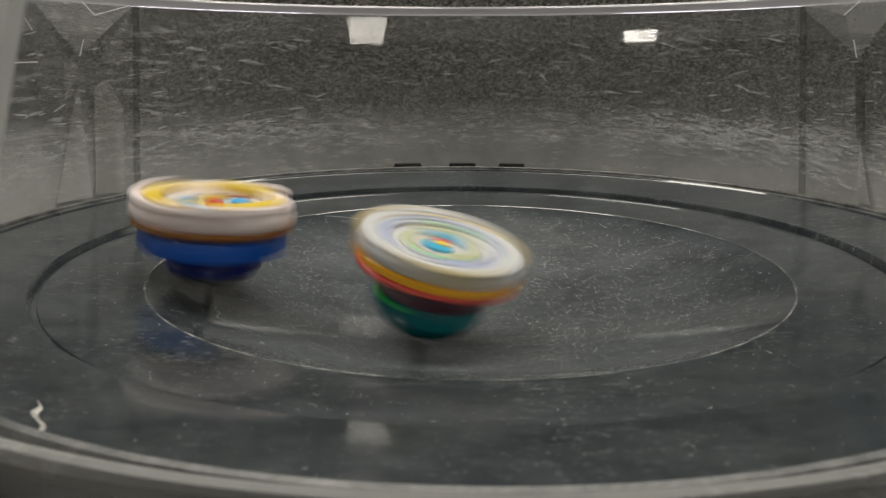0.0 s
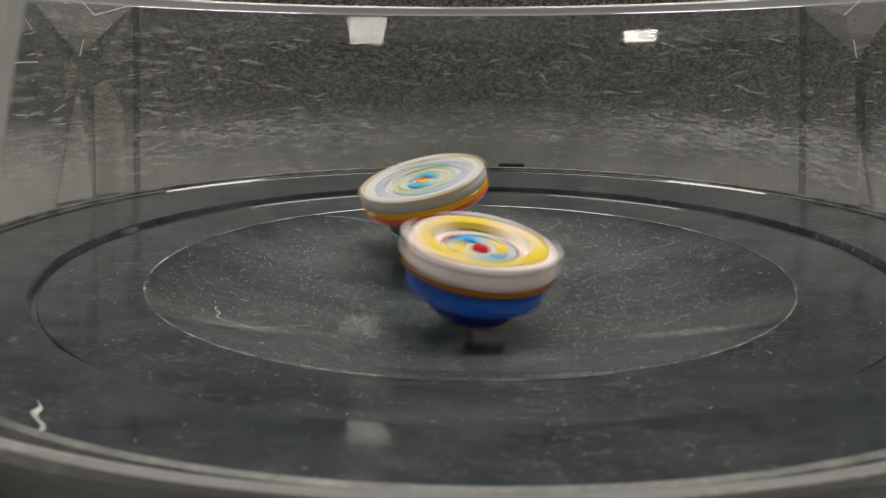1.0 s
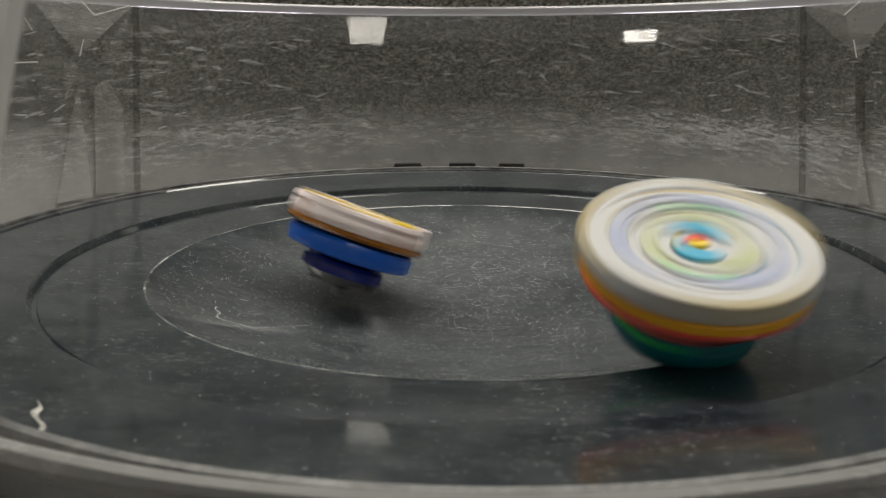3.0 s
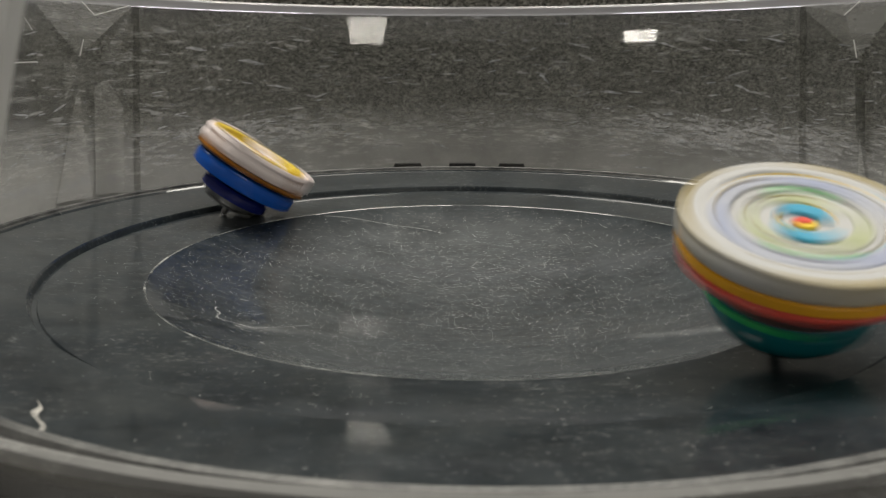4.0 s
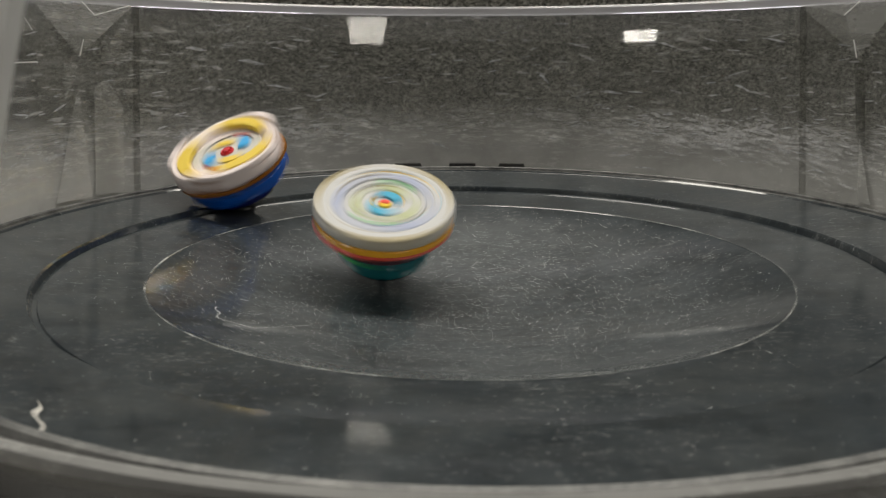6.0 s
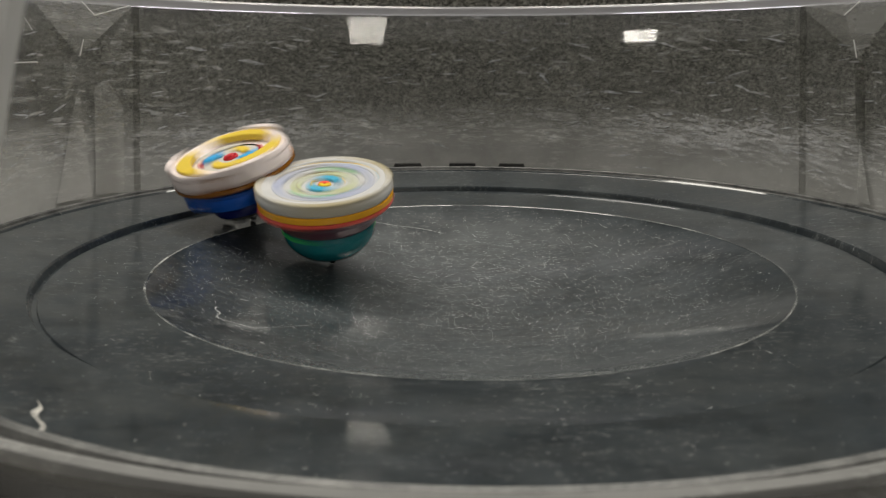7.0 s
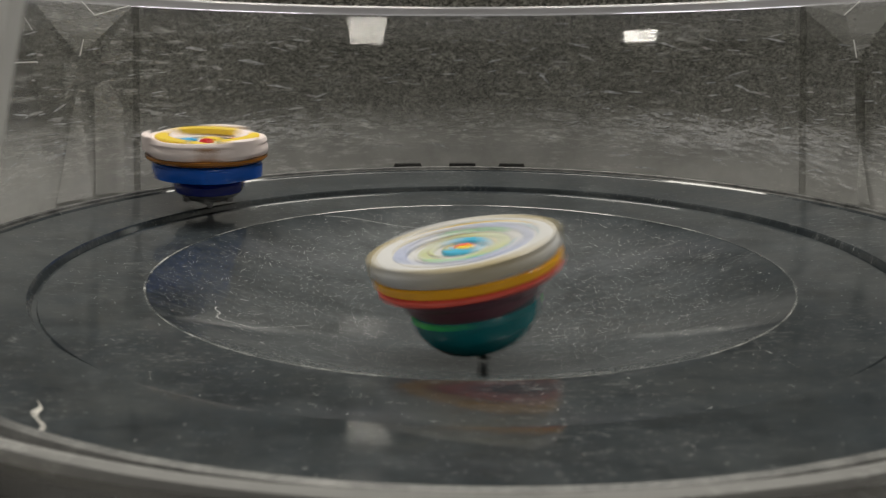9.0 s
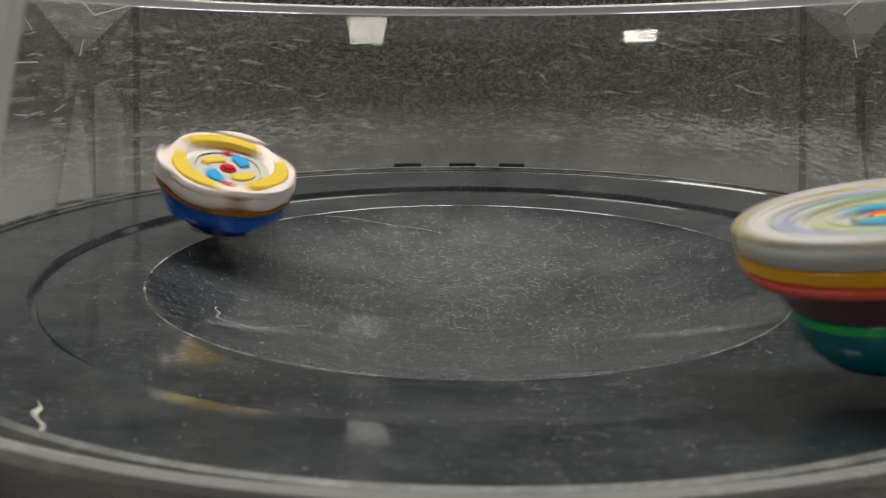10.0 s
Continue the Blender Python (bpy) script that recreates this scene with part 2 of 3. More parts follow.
def bar(p, q, w, d):
    """A straight bar from p to q, w wide along the wall and d deep."""
    bm = bmesh.new()
    p, q = Vector(p), Vector(q)
    along = (q - p).normalized()
    out = Vector((p.x, p.y, 0)).normalized()
    side = along.cross(out).normalized()
    out = side.cross(along)
    ends = []
    for c in (p, q):
        ends.append([bm.verts.new(c + side * w * i / 2 + out * d * j / 2) for i, j in ((-1, -0.6), (-0.6, -1), (0.6, -1), (1, -0.6), (1, 0.6), (0.6, 1), (-0.6, 1), (-1, 0.6))])
    for i in range(8):
        j = (i + 1) % 8
        bm.faces.new((ends[0][i], ends[0][j], ends[1][j], ends[1][i]))
    bm.faces.new(ends[0][::-1])
    bm.faces.new(ends[1])
    return bm


# ---------------------------------------------------------------- room
def build_room():
    x0, x1, y0, y1 = -4.6, 4.0, -5.0, 2.0
    bm = bmesh.new()
    box(bm, x0, x1, y0, y1, -0.1, 0.0)
    tagged(mesh_object("floor", bm, M_FLOOR, smooth=False), "grey flecked carpet under the stadium", "floor", kind="structure")
    bm = bmesh.new()
    box(bm, x0, x1, y0, y1, ROOM_H, ROOM_H + 0.1)
    tagged(mesh_object("ceiling", bm, M_PAINT, smooth=False), "plain white painted ceiling", "ceiling", kind="structure")
    for name, b, mat, lab in (
        ("wall_north", (x0, x1, y1, y1 + 0.1, 0, ROOM_H), M_GREY, "plain dark grey painted wall"),
        ("wall_south", (x0, x1, y0 - 0.1, y0, 0, ROOM_H), M_PAINT, "plain white painted wall"),
        ("wall_east", (x1, x1 + 0.1, y0, y1, 0, ROOM_H), M_PAINT, "plain white painted wall"),
        ("wall_west", (x0 - 0.1, x0, y0, y1, 0, ROOM_H), M_PAINT, "plain white painted wall"),
    ):
        bm = bmesh.new()
        box(bm, *b)
        tagged(mesh_object(name, bm, mat, smooth=False), lab, "wall", kind="structure")
    # low padded partition behind the stadium
    bm = bmesh.new()
    box(bm, -1.7, 1.7, 0.62, 0.80, 0.0, 0.52)
    bmesh.ops.bevel(bm, geom=bm.edges[:], offset=0.02, segments=3, affect="EDGES")
    tagged(mesh_object("partition", bm, M_DARK), "low dark grey partition covered in flecked fabric", "partition")
    for lx, ly, yaw, sx, sy, power in LAMPS:
        fx = tagged(new("ceiling_light"), "white rectangular ceiling light panel, switched on", "ceiling light", "ceiling lights")
        fx.location, fx.rotation_euler = (lx, ly, ROOM_H), (0, 0, radians(yaw))
        bm = bmesh.new()
        t = 0.03
        for b in ((-sx / 2 - t, sx / 2 + t, -sy / 2 - t, -sy / 2), (-sx / 2 - t, sx / 2 + t, sy / 2, sy / 2 + t), (-sx / 2 - t, -sx / 2, -sy / 2, sy / 2), (sx / 2, sx / 2 + t, -sy / 2, sy / 2)):
            box(bm, *b, -0.08, 0.0)
        part("frame", bm, M_FIX, fx)
        bm = bmesh.new()
        box(bm, -sx / 2, sx / 2, -sy / 2, sy / 2, -0.06, -0.05)
        part("backing", bm, M_FIX, fx)


build_room()

# ---------------------------------------------------------------- stadium
ZC = 0.046          # height of the inner ring
R1, R2, R3 = 0.0972, 0.1250, 0.1541
H2, H3, DEPTH = 0.0037, 0.0095, 0.0205
SHELF = 0.0038      # rise of the outer band, up to the foot of the rim
BAND = 0.0023       # rise of the band between the rings, below a small step


def bowl_z(r):
    """Height of the running surface at radius r."""
    if r < R1:
        return ZC - DEPTH * (1 - (r / R1) ** 2)
    if r < R2:
        return ZC + BAND * (r - R1) / (R2 - R1)
    if r < R3 - 0.004:
        return ZC + H2 + SHELF * (r - R2) / (R3 - 0.004 - R2)
    return ZC + H2 + SHELF + (H3 - H2 - SHELF) * (r - R3 + 0.004) / 0.004


def build_stadium():
    st = tagged(new("spinning_top_stadium"), "glossy black round battle stadium with scuffed bowl", "stadium")
    prof = [(0.0, bowl_z(0))]
    for k in range(1, 24):
        r = (R1 - 0.0012) * k / 23
        prof.append((r, bowl_z(r)))
    prof += [(R1 - 0.0003, ZC - 0.0001), (R1, ZC + 0.00012), (R1 + 0.0008, ZC + 0.0001)]
    for k in range(1, 8):
        r = R1 + 0.0008 + (R2 - 0.0032 - R1) * k / 7
        prof.append((r, bowl_z(r)))
    prof += [(R2 - 0.0018, bowl_z(R2 - 0.0018)), (R2 - 0.0015, ZC + BAND - 0.0007), (R2 - 0.0004, ZC + BAND - 0.0007),
             (R2 + 0.0002, bowl_z(R2) - 0.0002), (R2 + 0.0006, bowl_z(R2) + 0.0004), (R2 + 0.0012, bowl_z(R2) + 0.0005)]
    for k in range(1, 7):
        r = R2 + 0.0012 + (R3 - 0.0048 - R2) * k / 6
        prof.append((r, bowl_z(r) + 0.0004 * (1 - k / 6)))
    z3 = ZC + H3
    prof += [(R3 - 0.0027, ZC + H2 + SHELF + 0.0002), (R3 - 0.0022, z3 - 0.0012)]
    rim = [(R3 - 0.0022, z3 - 0.0012), (R3 - 0.0019, z3 - 0.0008), (R3 - 0.0014, z3 - 0.0008),
             (R3 - 0.0011, z3), (R3 - 0.0004, z3 + 0.0004), (R3 + 0.0006, z3), (R3 + 0.0012, z3 - 0.0012), (R3 + 0.0016, z3 - 0.006)]
    part("bowl", lathe(prof, 192), M_BOWL, st, "scratched glossy black dish with ring ridges", 9)
    part("rim", lathe(rim, 192), M_RIM, st, "dull scuffed black rim", 20)
    z0 = z3 - 0.006
    skirt = [(R3 + 0.0013, z0 + 0.004), (R3 + 0.0017, z0 + 0.001), (R3 - 0.002, z0 - 0.006), (R3 - 0.016, 0.006), (R3 - 0.016, 0.0), (R3 - 0.022, 0.0), (R3 - 0.022, 0.006), (R3 - 0.006, z0 - 0.009)]
    part("skirt", lathe(skirt, 128, True), M_TAB, st, "black plastic outer skirt")
    # latch tabs behind the far rim
    for az, w, ridged in ((99.4, 0.0195, False), (89.2, 0.0155, True), (80.0, 0.0185, False)):
        m = pose(0, 0, 0, 0, 0, az) @ pose(R3 + 0.0042, 0, z3 - (0.0016 if ridged else 0.0020))
        bm = bmesh.new()
        top = 0.0030 if ridged else 0.0036
        vs = box(bm, -0.0018, 0.0018, -w / 2, w / 2, -0.005, top)
        for v in vs:
            if v.co.z > 0:
                v.co.y *= 0.86 if ridged else 0.66
            v.co = m @ v.co
        if ridged:
            for k in range(9):
                y = (k - 4) * w * 0.09
                box(bm, -0.0024, -0.0017, y - 0.0003, y + 0.0003, 0.0, top - 0.0004, m)
        part("latch_tab", bm, M_TAB if ridged else M_TAB_HAZED, st, "ridged black latch tab greyed by painted haze" if ridged else "black latch tab greyed by painted haze")
    # scratches and nicks left in the dish, mostly along the running direction
    rng = random.Random(7)
    bm = bmesh.new()
    for k in range(5200):
        r = rng.uniform(0.099, 0.150) if rng.random() < 0.14 else rng.choice((rng.uniform(0.004, 0.095), rng.uniform(0.03, 0.094)))
        a = rng.uniform(0, 2 * math.pi)
        ln = 0.0004 + 0.0032 * rng.random() ** 3.5
        if r > R1:
            ln *= 0.8
        turn = a + math.pi / 2 + rng.gauss(0, 0.55)
        wid = rng.uniform(0.00006, 0.00015) * (1.5 if ln < 0.001 else 1)
        if abs(r - R1) < 0.0022 or abs(r - R2) < 0.004:
            continue
        x, y, bend = r * math.cos(a), r * math.sin(a), rng.uniform(-0.08, 0.08)
        left, right = [], []
        for u in (-1, -0.35, 0.35, 1):
            d = turn + bend * u
            px, py = x + math.cos(d) * ln * u / 2, y + math.sin(d) * ln * u / 2
            hw = wid * (1 - 0.85 * u * u) / 2
            for side, out in ((1, left), (-1, right)):
                qx, qy = px - math.sin(d) * hw * side, py + math.cos(d) * hw * side
                out.append(bm.verts.new((qx, qy, bowl_z(math.hypot(qx, qy)) + 0.00009)))
        for i in range(3):
            bm.faces.new((left[i], left[i + 1], right[i + 1], right[i]))
    tagged(part("scratch_field", bm, M_SCRATCH, st, "pale scratches and nicks in the dish"), kind="stuff")
    # pale worn line along the inner ring
    part("ring_edge", lathe([(R1 - 0.0003, ZC + 0.00006), (R1 - 0.0001, ZC + 0.00026), (R1 + 0.00015, ZC + 0.00028), (R1 + 0.0004, ZC + 0.00024)], 240), M_WORN, st, "pale worn edge of the inner ring")
    # a few long marks that stand out: points of bearing and radius
    for pts, w in (((127, 0.0955, 96, 0.0756), 0.0003), ((200, 0.0781, 209, 0.0792), 0.0004), ((209, 0.0792, 213.5, 0.0715), 0.0004), ((213.5, 0.0715, 204, 0.0500), 0.0003),
                   ((280.5, 0.0800, 290, 0.0905), 0.0005), ((290, 0.0905, 297, 0.0950), 0.0004)):
        bm = bmesh.new()
        a0, r0, a1, r1 = pts
        old = None
        for k in range(25):
            u = k / 24
            a, r = radians(a0 + (a1 - a0) * u), r0 + (r1 - r0) * u + 0.0006 * math.sin(u * 9)
            h = w * (0.35 + 0.65 * abs(math.sin(k * 2.3))) / 2
            row = [bm.verts.new(((r + e) * math.cos(a), (r + e) * math.sin(a), bowl_z(r + e) + 0.00010)) for e in (-h, h)]
            if old:
                bm.faces.new((old[0], old[1], row[1], row[0]))
            old = row
        part("long_scratch", bm, M_SCRATCH, st, "long pale scratch in the dish")
    # a wavy white strip that paints a lamp's reflection near the rim
    bm = bmesh.new()
    old = None
    for k in range(25):
        u = k / 24
        a = radians(-121.9 + 5.3 * u)
        r = 0.1434 + 0.0084 * u
        e = 0.0009 * math.sin(u * 10.5)
        h = 0.0010 * math.sin(math.pi * (0.08 + 0.84 * u))
        c, sn = math.cos(a), math.sin(a)
        row = [bm.verts.new((r * c - (e + q) * sn, r * sn + (e + q) * c, bowl_z(min(r, 0.1500)) + 0.0003 + 0.0004 * (q == 0))) for q in (-h, 0, h)]
        if old:
            for i in (0, 1):
                bm.faces.new((old[i], old[i + 1], row[i + 1], row[i]))
        old = row
    part("curled_glint", bm, M_GLINT, st, "painted white wavy lamp reflection beside the rim")
    return st


WB, WT, WZ0, WZ1 = 0.1600, 0.1780, 0.0505, 0.1310
CREASE = 0.1185


def wall_strip(a0, a1, n, t=0.0018):
    """A leaning clear panel between two bearings (degrees anticlockwise from +x)."""
    prof = [(WB + (WT - WB) * k / 8, WZ0 + (WZ1 - WZ0) * k / 8) for k in range(7)]
    # above a crease the sheet leans out further
    rc = WB + (WT - WB) * (CREASE - WZ0) / (WZ1 - WZ0)
    prof += [(rc, CREASE), (rc + 0.298 * (WZ1 - CREASE), WZ1)]
    prof += [(r + t, z) for r, z in reversed(prof)]
    return lathe(prof, n, True, a0, a1)


def end_panel(a0, turn):
    """The end of the wall at the opening: its edge leans back towards the foot. turn: 1 on the west side, -1 on the east."""
    bm = bmesh.new()
    rows = []
    for k in range(13):
        z = WZ0 + (WZ1 - WZ0) * k / 12
        a1 = 254.7 + 193 * (z - 0.114) if turn > 0 else -74.7 - 193 * (z - 0.114)
        rows.append([[bm.verts.new(on_wall(a0 + (a1 - a0) * i / 6, z, -t)) for i in range(7)] for t in (0.0, 0.0018)])
    for r0, r1 in zip(rows, rows[1:]):
        for i in range(6):
            bm.faces.new((r0[0][i], r0[0][i + 1], r1[0][i + 1], r1[0][i]))
            bm.faces.new((r0[1][i], r1[1][i], r1[1][i + 1], r0[1][i + 1]))
        for i in (0, 6):
            bm.faces.new((r0[0][i], r1[0][i], r1[1][i], r0[1][i]))
    for r in (rows[0], rows[-1]):
        for i in range(6):
            bm.faces.new((r[0][i], r[0][i + 1], r[1][i + 1], r[1][i]))
    return bm


def on_wall(az, z, inset=0.0):
    r = WB + (WT - WB) * (z - WZ0) / (WZ1 - WZ0) - inset
    return Vector((r * math.cos(radians(az)), r * math.sin(radians(az)), z))


def sheet(points, t=0.0006):
    """A folded clear facet fixed to the inside of the wall, fanned from its first point: (bearing, height, inset) triples."""
    bm = bmesh.new()
    vs = [bm.verts.new(on_wall(*p)) for p in points]
    for i in range(1, len(vs) - 1):
        bm.faces.new((vs[0], vs[i], vs[i + 1]))
    bmesh.ops.solidify(bm, geom=bm.faces[:], thickness=t)
    return bm


def fold(p, q, w=0.0004):
    """A rounded fold line between two points of the wall."""
    return bar(on_wall(*p), on_wall(*q), w, w)


def stroke(bm, a0, z0, a1, z1, w, lift, rng):
    """A ragged scuff from one point of the wall to another."""
    up, down = [], []
    for k in range(9):
        u = k / 8
        az, z = a0 + (a1 - a0) * u, z0 + (z1 - z0) * u + 0.0003 * math.sin(5 * u)
        h = w * math.sin(math.pi * (0.06 + 0.88 * u)) * rng.uniform(0.4, 1.0) / 2
        up.append(bm.verts.new(on_wall(az, z + h, lift)))
        down.append(bm.verts.new(on_wall(az, z - h, lift)))
    for i in range(8):
        bm.faces.new((down[i], down[i + 1], up[i + 1], up[i]))


def build_cover():
    cv = tagged(new("clear_stadium_wall"), "scuffed clear plastic wall round the stadium", "stadium wall")
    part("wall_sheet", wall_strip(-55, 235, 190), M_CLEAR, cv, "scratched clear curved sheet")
    lip = [(WT - 0.0006, WZ1), (WT + 0.0036, WZ1), (WT + 0.0046, WZ1 + 0.0012), (WT + 0.0046, WZ1 + 0.0034), (WT + 0.0036, WZ1 + 0.0044), (WT + 0.0004, WZ1 + 0.0044), (WT - 0.0006, WZ1 + 0.0034)]
    part("top_lip", lathe(lip, 128, True, -78, 258), M_LIP, cv, "thick lavender-tinted clear lip")
    # the sill of the opening is a flatter arc than the rim
    rs = 0.1811
    base = [(rs - 0.0022, WZ0 + 0.0018), (rs + 0.0020, WZ0 + 0.0004), (rs + 0.0018, WZ0 + 0.0026), (rs + 0.0010, WZ0 + 0.0044), (rs - 0.0004, WZ0 + 0.0050), (rs - 0.0014, WZ0 + 0.0044)]
    bm = lathe(base, 110, True, 232, 308)
    bmesh.ops.translate(bm, verts=bm.verts, vec=(-0.0004, 0.0261, 0))
    part("sill", bm, M_SILL, cv, "scuffed clear sill of the opening")
    foot = [(R3 + 0.0031, WZ0 + 0.0033), (R3 + 0.012, WZ0 + 0.0008), (R3 + 0.030, WZ0 - 0.004), (R3 + 0.030, WZ0 - 0.0052), (R3 + 0.012, WZ0 - 0.0004), (R3 + 0.0031, WZ0 + 0.0018)]
    part("base_flange", lathe(foot, 128, True), M_FLANGE, cv, "hazy clear base flange")
    # upright ribs where the back panel meets the corners
    part("corner_rib", bar(on_wall(142.2, WZ1), on_wall(148.6, 0.055), 0.0027, 0.0012), M_RIB, cv)
    part("corner_rib", bar(on_wall(35.3, WZ1), on_wall(28.5, 0.055), 0.0027, 0.0012), M_RIB, cv)
    # west corner: two facets meet in a dipped fold above the point, facets with painted-in reflections widen below it
    part("corner_facet", sheet([(153.2, 0.1100, 0.0014), (142.8, 0.1312, 0.0012), (149.7, 0.1263, 0.003)]), M_HAZY, cv, "creased corner facet with painted hazy reflection")
    part("corner_facet", sheet([(149.7, 0.1263, 0.003), (142.8, 0.1314, 0.0012), (150.9, 0.1314, 0.002)]), M_PALE, cv, "creased clear corner facet")
    part("corner_facet", sheet([(153.2, 0.1100, 0.0014), (149.7, 0.1263, 0.0034), (150.9, 0.1312, 0.0024), (158.0, 0.1312, 0.0012)]), M_HAZY, cv, "creased corner facet with painted hazy reflection")
    part("corner_facet", sheet([(143.3, 0.1300, 0.0008), (147.4, 0.1081, 0.0016), (150.5, 0.1081, 0.0030)]), M_PALE, cv, "hanging facet with painted pale reflection")
    part("corner_facet", sheet([(155.6, 0.1075, 0.001), (153.9, 0.1075, 0.003), (157.0, 0.0927, 0.001)]), M_PALE, cv, "sliver below the corner point with painted reflection")
    part("corner_facet", sheet([(150.0, 0.1010, 0.0030), (151.8, 0.0983, 0.0010), (156.2, 0.0560, 0.0014), (151.7, 0.0560, 0.0034), (148.4, 0.0900, 0.0030)]), M_PALE, cv, "facet down the corner with painted reflection")
    part("corner_facet", sheet([(154.5, 0.1000, 0.0024), (163.2, 0.0560, 0.0012), (157.6, 0.0560, 0.0034)]), M_CREASE, cv, "clear wedge down the corner")
    # white bars paint the glints along the folds
    for p, q in (((153.2, 0.1100, 0.0022), (152.2, 0.1165, 0.0030)), ((149.7, 0.1263, 0.0038), (151.0, 0.1314, 0.0030)), ((149.7, 0.1263, 0.0038), (143.6, 0.1310, 0.002)), ((163.0, 0.1075, 0.0004), (159.6, 0.1078, 0.0004))):
        part("fold_line", fold(p, q), M_WHITISH, cv, "fold in the clear corner with painted glint")
    # short painted glints and a fold where the corner meets the upper crease
    for p, q in (((159.5, 0.1240, 0.0004), (158.9, 0.1195, 0.0004)), ((162.2, 0.1077, 0.0004), (160.9, 0.1077, 0.0004)), ((149.3, 0.1078, 0.0020), (147.8, 0.1082, 0.0012))):
        part("fold_line", fold(p, q, 0.0003), M_WHITISH, cv, "short painted glint in the clear corner")
    # east corner
    part("corner_facet", sheet([(25.0, 0.1096, 0.0014), (28.1, 0.1262, 0.003), (35.6, 0.1314, 0.0012)]), M_PALE, cv, "creased clear corner facet")
    part("corner_facet", sheet([(28.1, 0.1262, 0.0034), (26.4, 0.1314, 0.002), (35.6, 0.1316, 0.0014)]), M_HAZY, cv, "creased corner facet with painted hazy reflection")
    part("corner_facet", sheet([(25.0, 0.1096, 0.0018), (21.0, 0.1312, 0.0012), (26.4, 0.1312, 0.0024), (28.1, 0.1262, 0.0038)]), M_HAZY, cv, "creased corner facet with painted hazy reflection")
    part("corner_facet", sheet([(25.5, 0.1079, 0.0012), (23.6, 0.1079, 0.0030), (19.6, 0.0760, 0.0030), (22.0, 0.0790, 0.0012)]), M_DIM, cv, "dim facet down the corner")
    part("corner_facet", sheet([(21.3, 0.0803, 0.0024), (19.0, 0.0560, 0.0012), (16.0, 0.0560, 0.0034)]), M_PALE, cv, "wedge down the corner with painted reflection")
    # glints of the east folds, painted white as well
    for p, q in (((25.0, 0.1096, 0.0024), (26.0, 0.1165, 0.0030)), ((28.1, 0.1262, 0.0042), (26.6, 0.1314, 0.0030))):
        part("fold_line", fold(p, q), M_WHITISH, cv, "fold in the clear corner with painted glint")
    part("end_panel", end_panel(235.2, 1), M_WHITISH, cv, "whitish hazy wall end beside the opening")
    part("end_panel", end_panel(-55.2, -1), M_WHITISH, cv, "whitish hazy wall end beside the opening")
    # white scuffs struck into the inside of the wall
    rng = random.Random(21)
    bm = bmesh.new()
    for k in range(760):
        az = rng.uniform(14, 172)
        pick = rng.random()
        if pick < 0.45:
            z = rng.gauss(0.0745, 0.0055)
            if rng.random() < 0.55:
                az = rng.choice((rng.gauss(55, 9), rng.gauss(125, 8), rng.gauss(29, 4)))
        else:
            z = rng.uniform(0.062, 0.127)
        if not 0.058 < z < 0.128:
            continue
        ln = 0.0008 + 0.0075 * rng.random() ** 2.2
        wid = rng.uniform(0.0001, 0.00045) * (1 + ln * 110)
        tilt = rng.gauss(-0.06, 0.16)
        pts = [(-1, 0), (-0.4, 1), (0.5, 0.8), (1, 0.1), (0.4, -0.9), (-0.5, -0.7)]
        vs = []
        for u, w in pts:
            du, dz = u * ln / 2 * math.cos(tilt) - w * wid / 2 * math.sin(tilt), u * ln / 2 * math.sin(tilt) + w * wid / 2 * math.cos(tilt)
            vs.append(bm.verts.new(on_wall(az + math.degrees(du / 0.168), z + dz, 0.0003)))
        bm.faces.new(vs)
    # the marks that stand out: bearing and height at each end, width in tenths of a millimetre
    for a0, z0, a1, z1, w in ((93.9, 0.1142, 94.9, 0.1043, 7), (85.0, 0.1071, 82.5, 0.1094, 12), (75.9, 0.1015, 74.1, 0.0973, 24), (65.3, 0.0932, 61.6, 0.0931, 14),
                              (127.5, 0.1083, 123.3, 0.1072, 18), (122.0, 0.1147, 118.6, 0.1129, 8), (123.3, 0.0966, 119.1, 0.0953, 13), (71.9, 0.1169, 69.1, 0.1160, 8),
                              (94.9, 0.0669, 91.6, 0.0642, 10), (57.9, 0.0577, 54.1, 0.0580, 12), (56.6, 0.1168, 53.8, 0.1151, 14), (43.3, 0.0979, 40.6, 0.0956, 13),
                              (40.4, 0.1180, 36.5, 0.1165, 10), (135.9, 0.1138, 132.3, 0.1131, 20), (45.3, 0.1003, 41.5, 0.1049, 8)):
        stroke(bm, a0, z0, a1, z1, w / 10000, 0.0005, rng)
    # two rows of small teeth marks
    for a0, z0, a1, z1 in ((128.6, 0.0961, 123.0, 0.0913), (45.6, 0.0990, 41.2, 0.1040)):
        for k in range(11):
            u = k / 10 + rng.uniform(-0.03, 0.03)
            az, z = a0 + (a1 - a0) * u, z0 + (z1 - z0) * u
            stroke(bm, az, z + 0.0008, az - 0.16, z - 0.0008, 0.0011 * rng.uniform(0.4, 1), 0.0005, rng)
    tagged(part("scuff_field", bm, M_SCUFF, cv, "whitish scuff marks on the clear wall"), kind="stuff")
    # soft streaks rubbed into the wall, crowded where the tops strike it
    bm = bmesh.new()
    for k in range(1000):
        side = rng.random()
        if side < 0.52:
            az = rng.gauss(44, 9)
            z = rng.gauss(0.0755, 0.0042) + 0.0025 * math.sin(az * 0.7)
        elif side < 0.74:
            az = rng.gauss(129, 9)
            z = rng.gauss(0.0740, 0.0032) + 0.002 * math.sin(az * 0.6)
        elif side < 0.86:
            az, z = rng.gauss(24, 5), rng.gauss(0.0730, 0.0060)
        else:
            az, z = rng.uniform(14, 170), rng.uniform(0.066, 0.120)
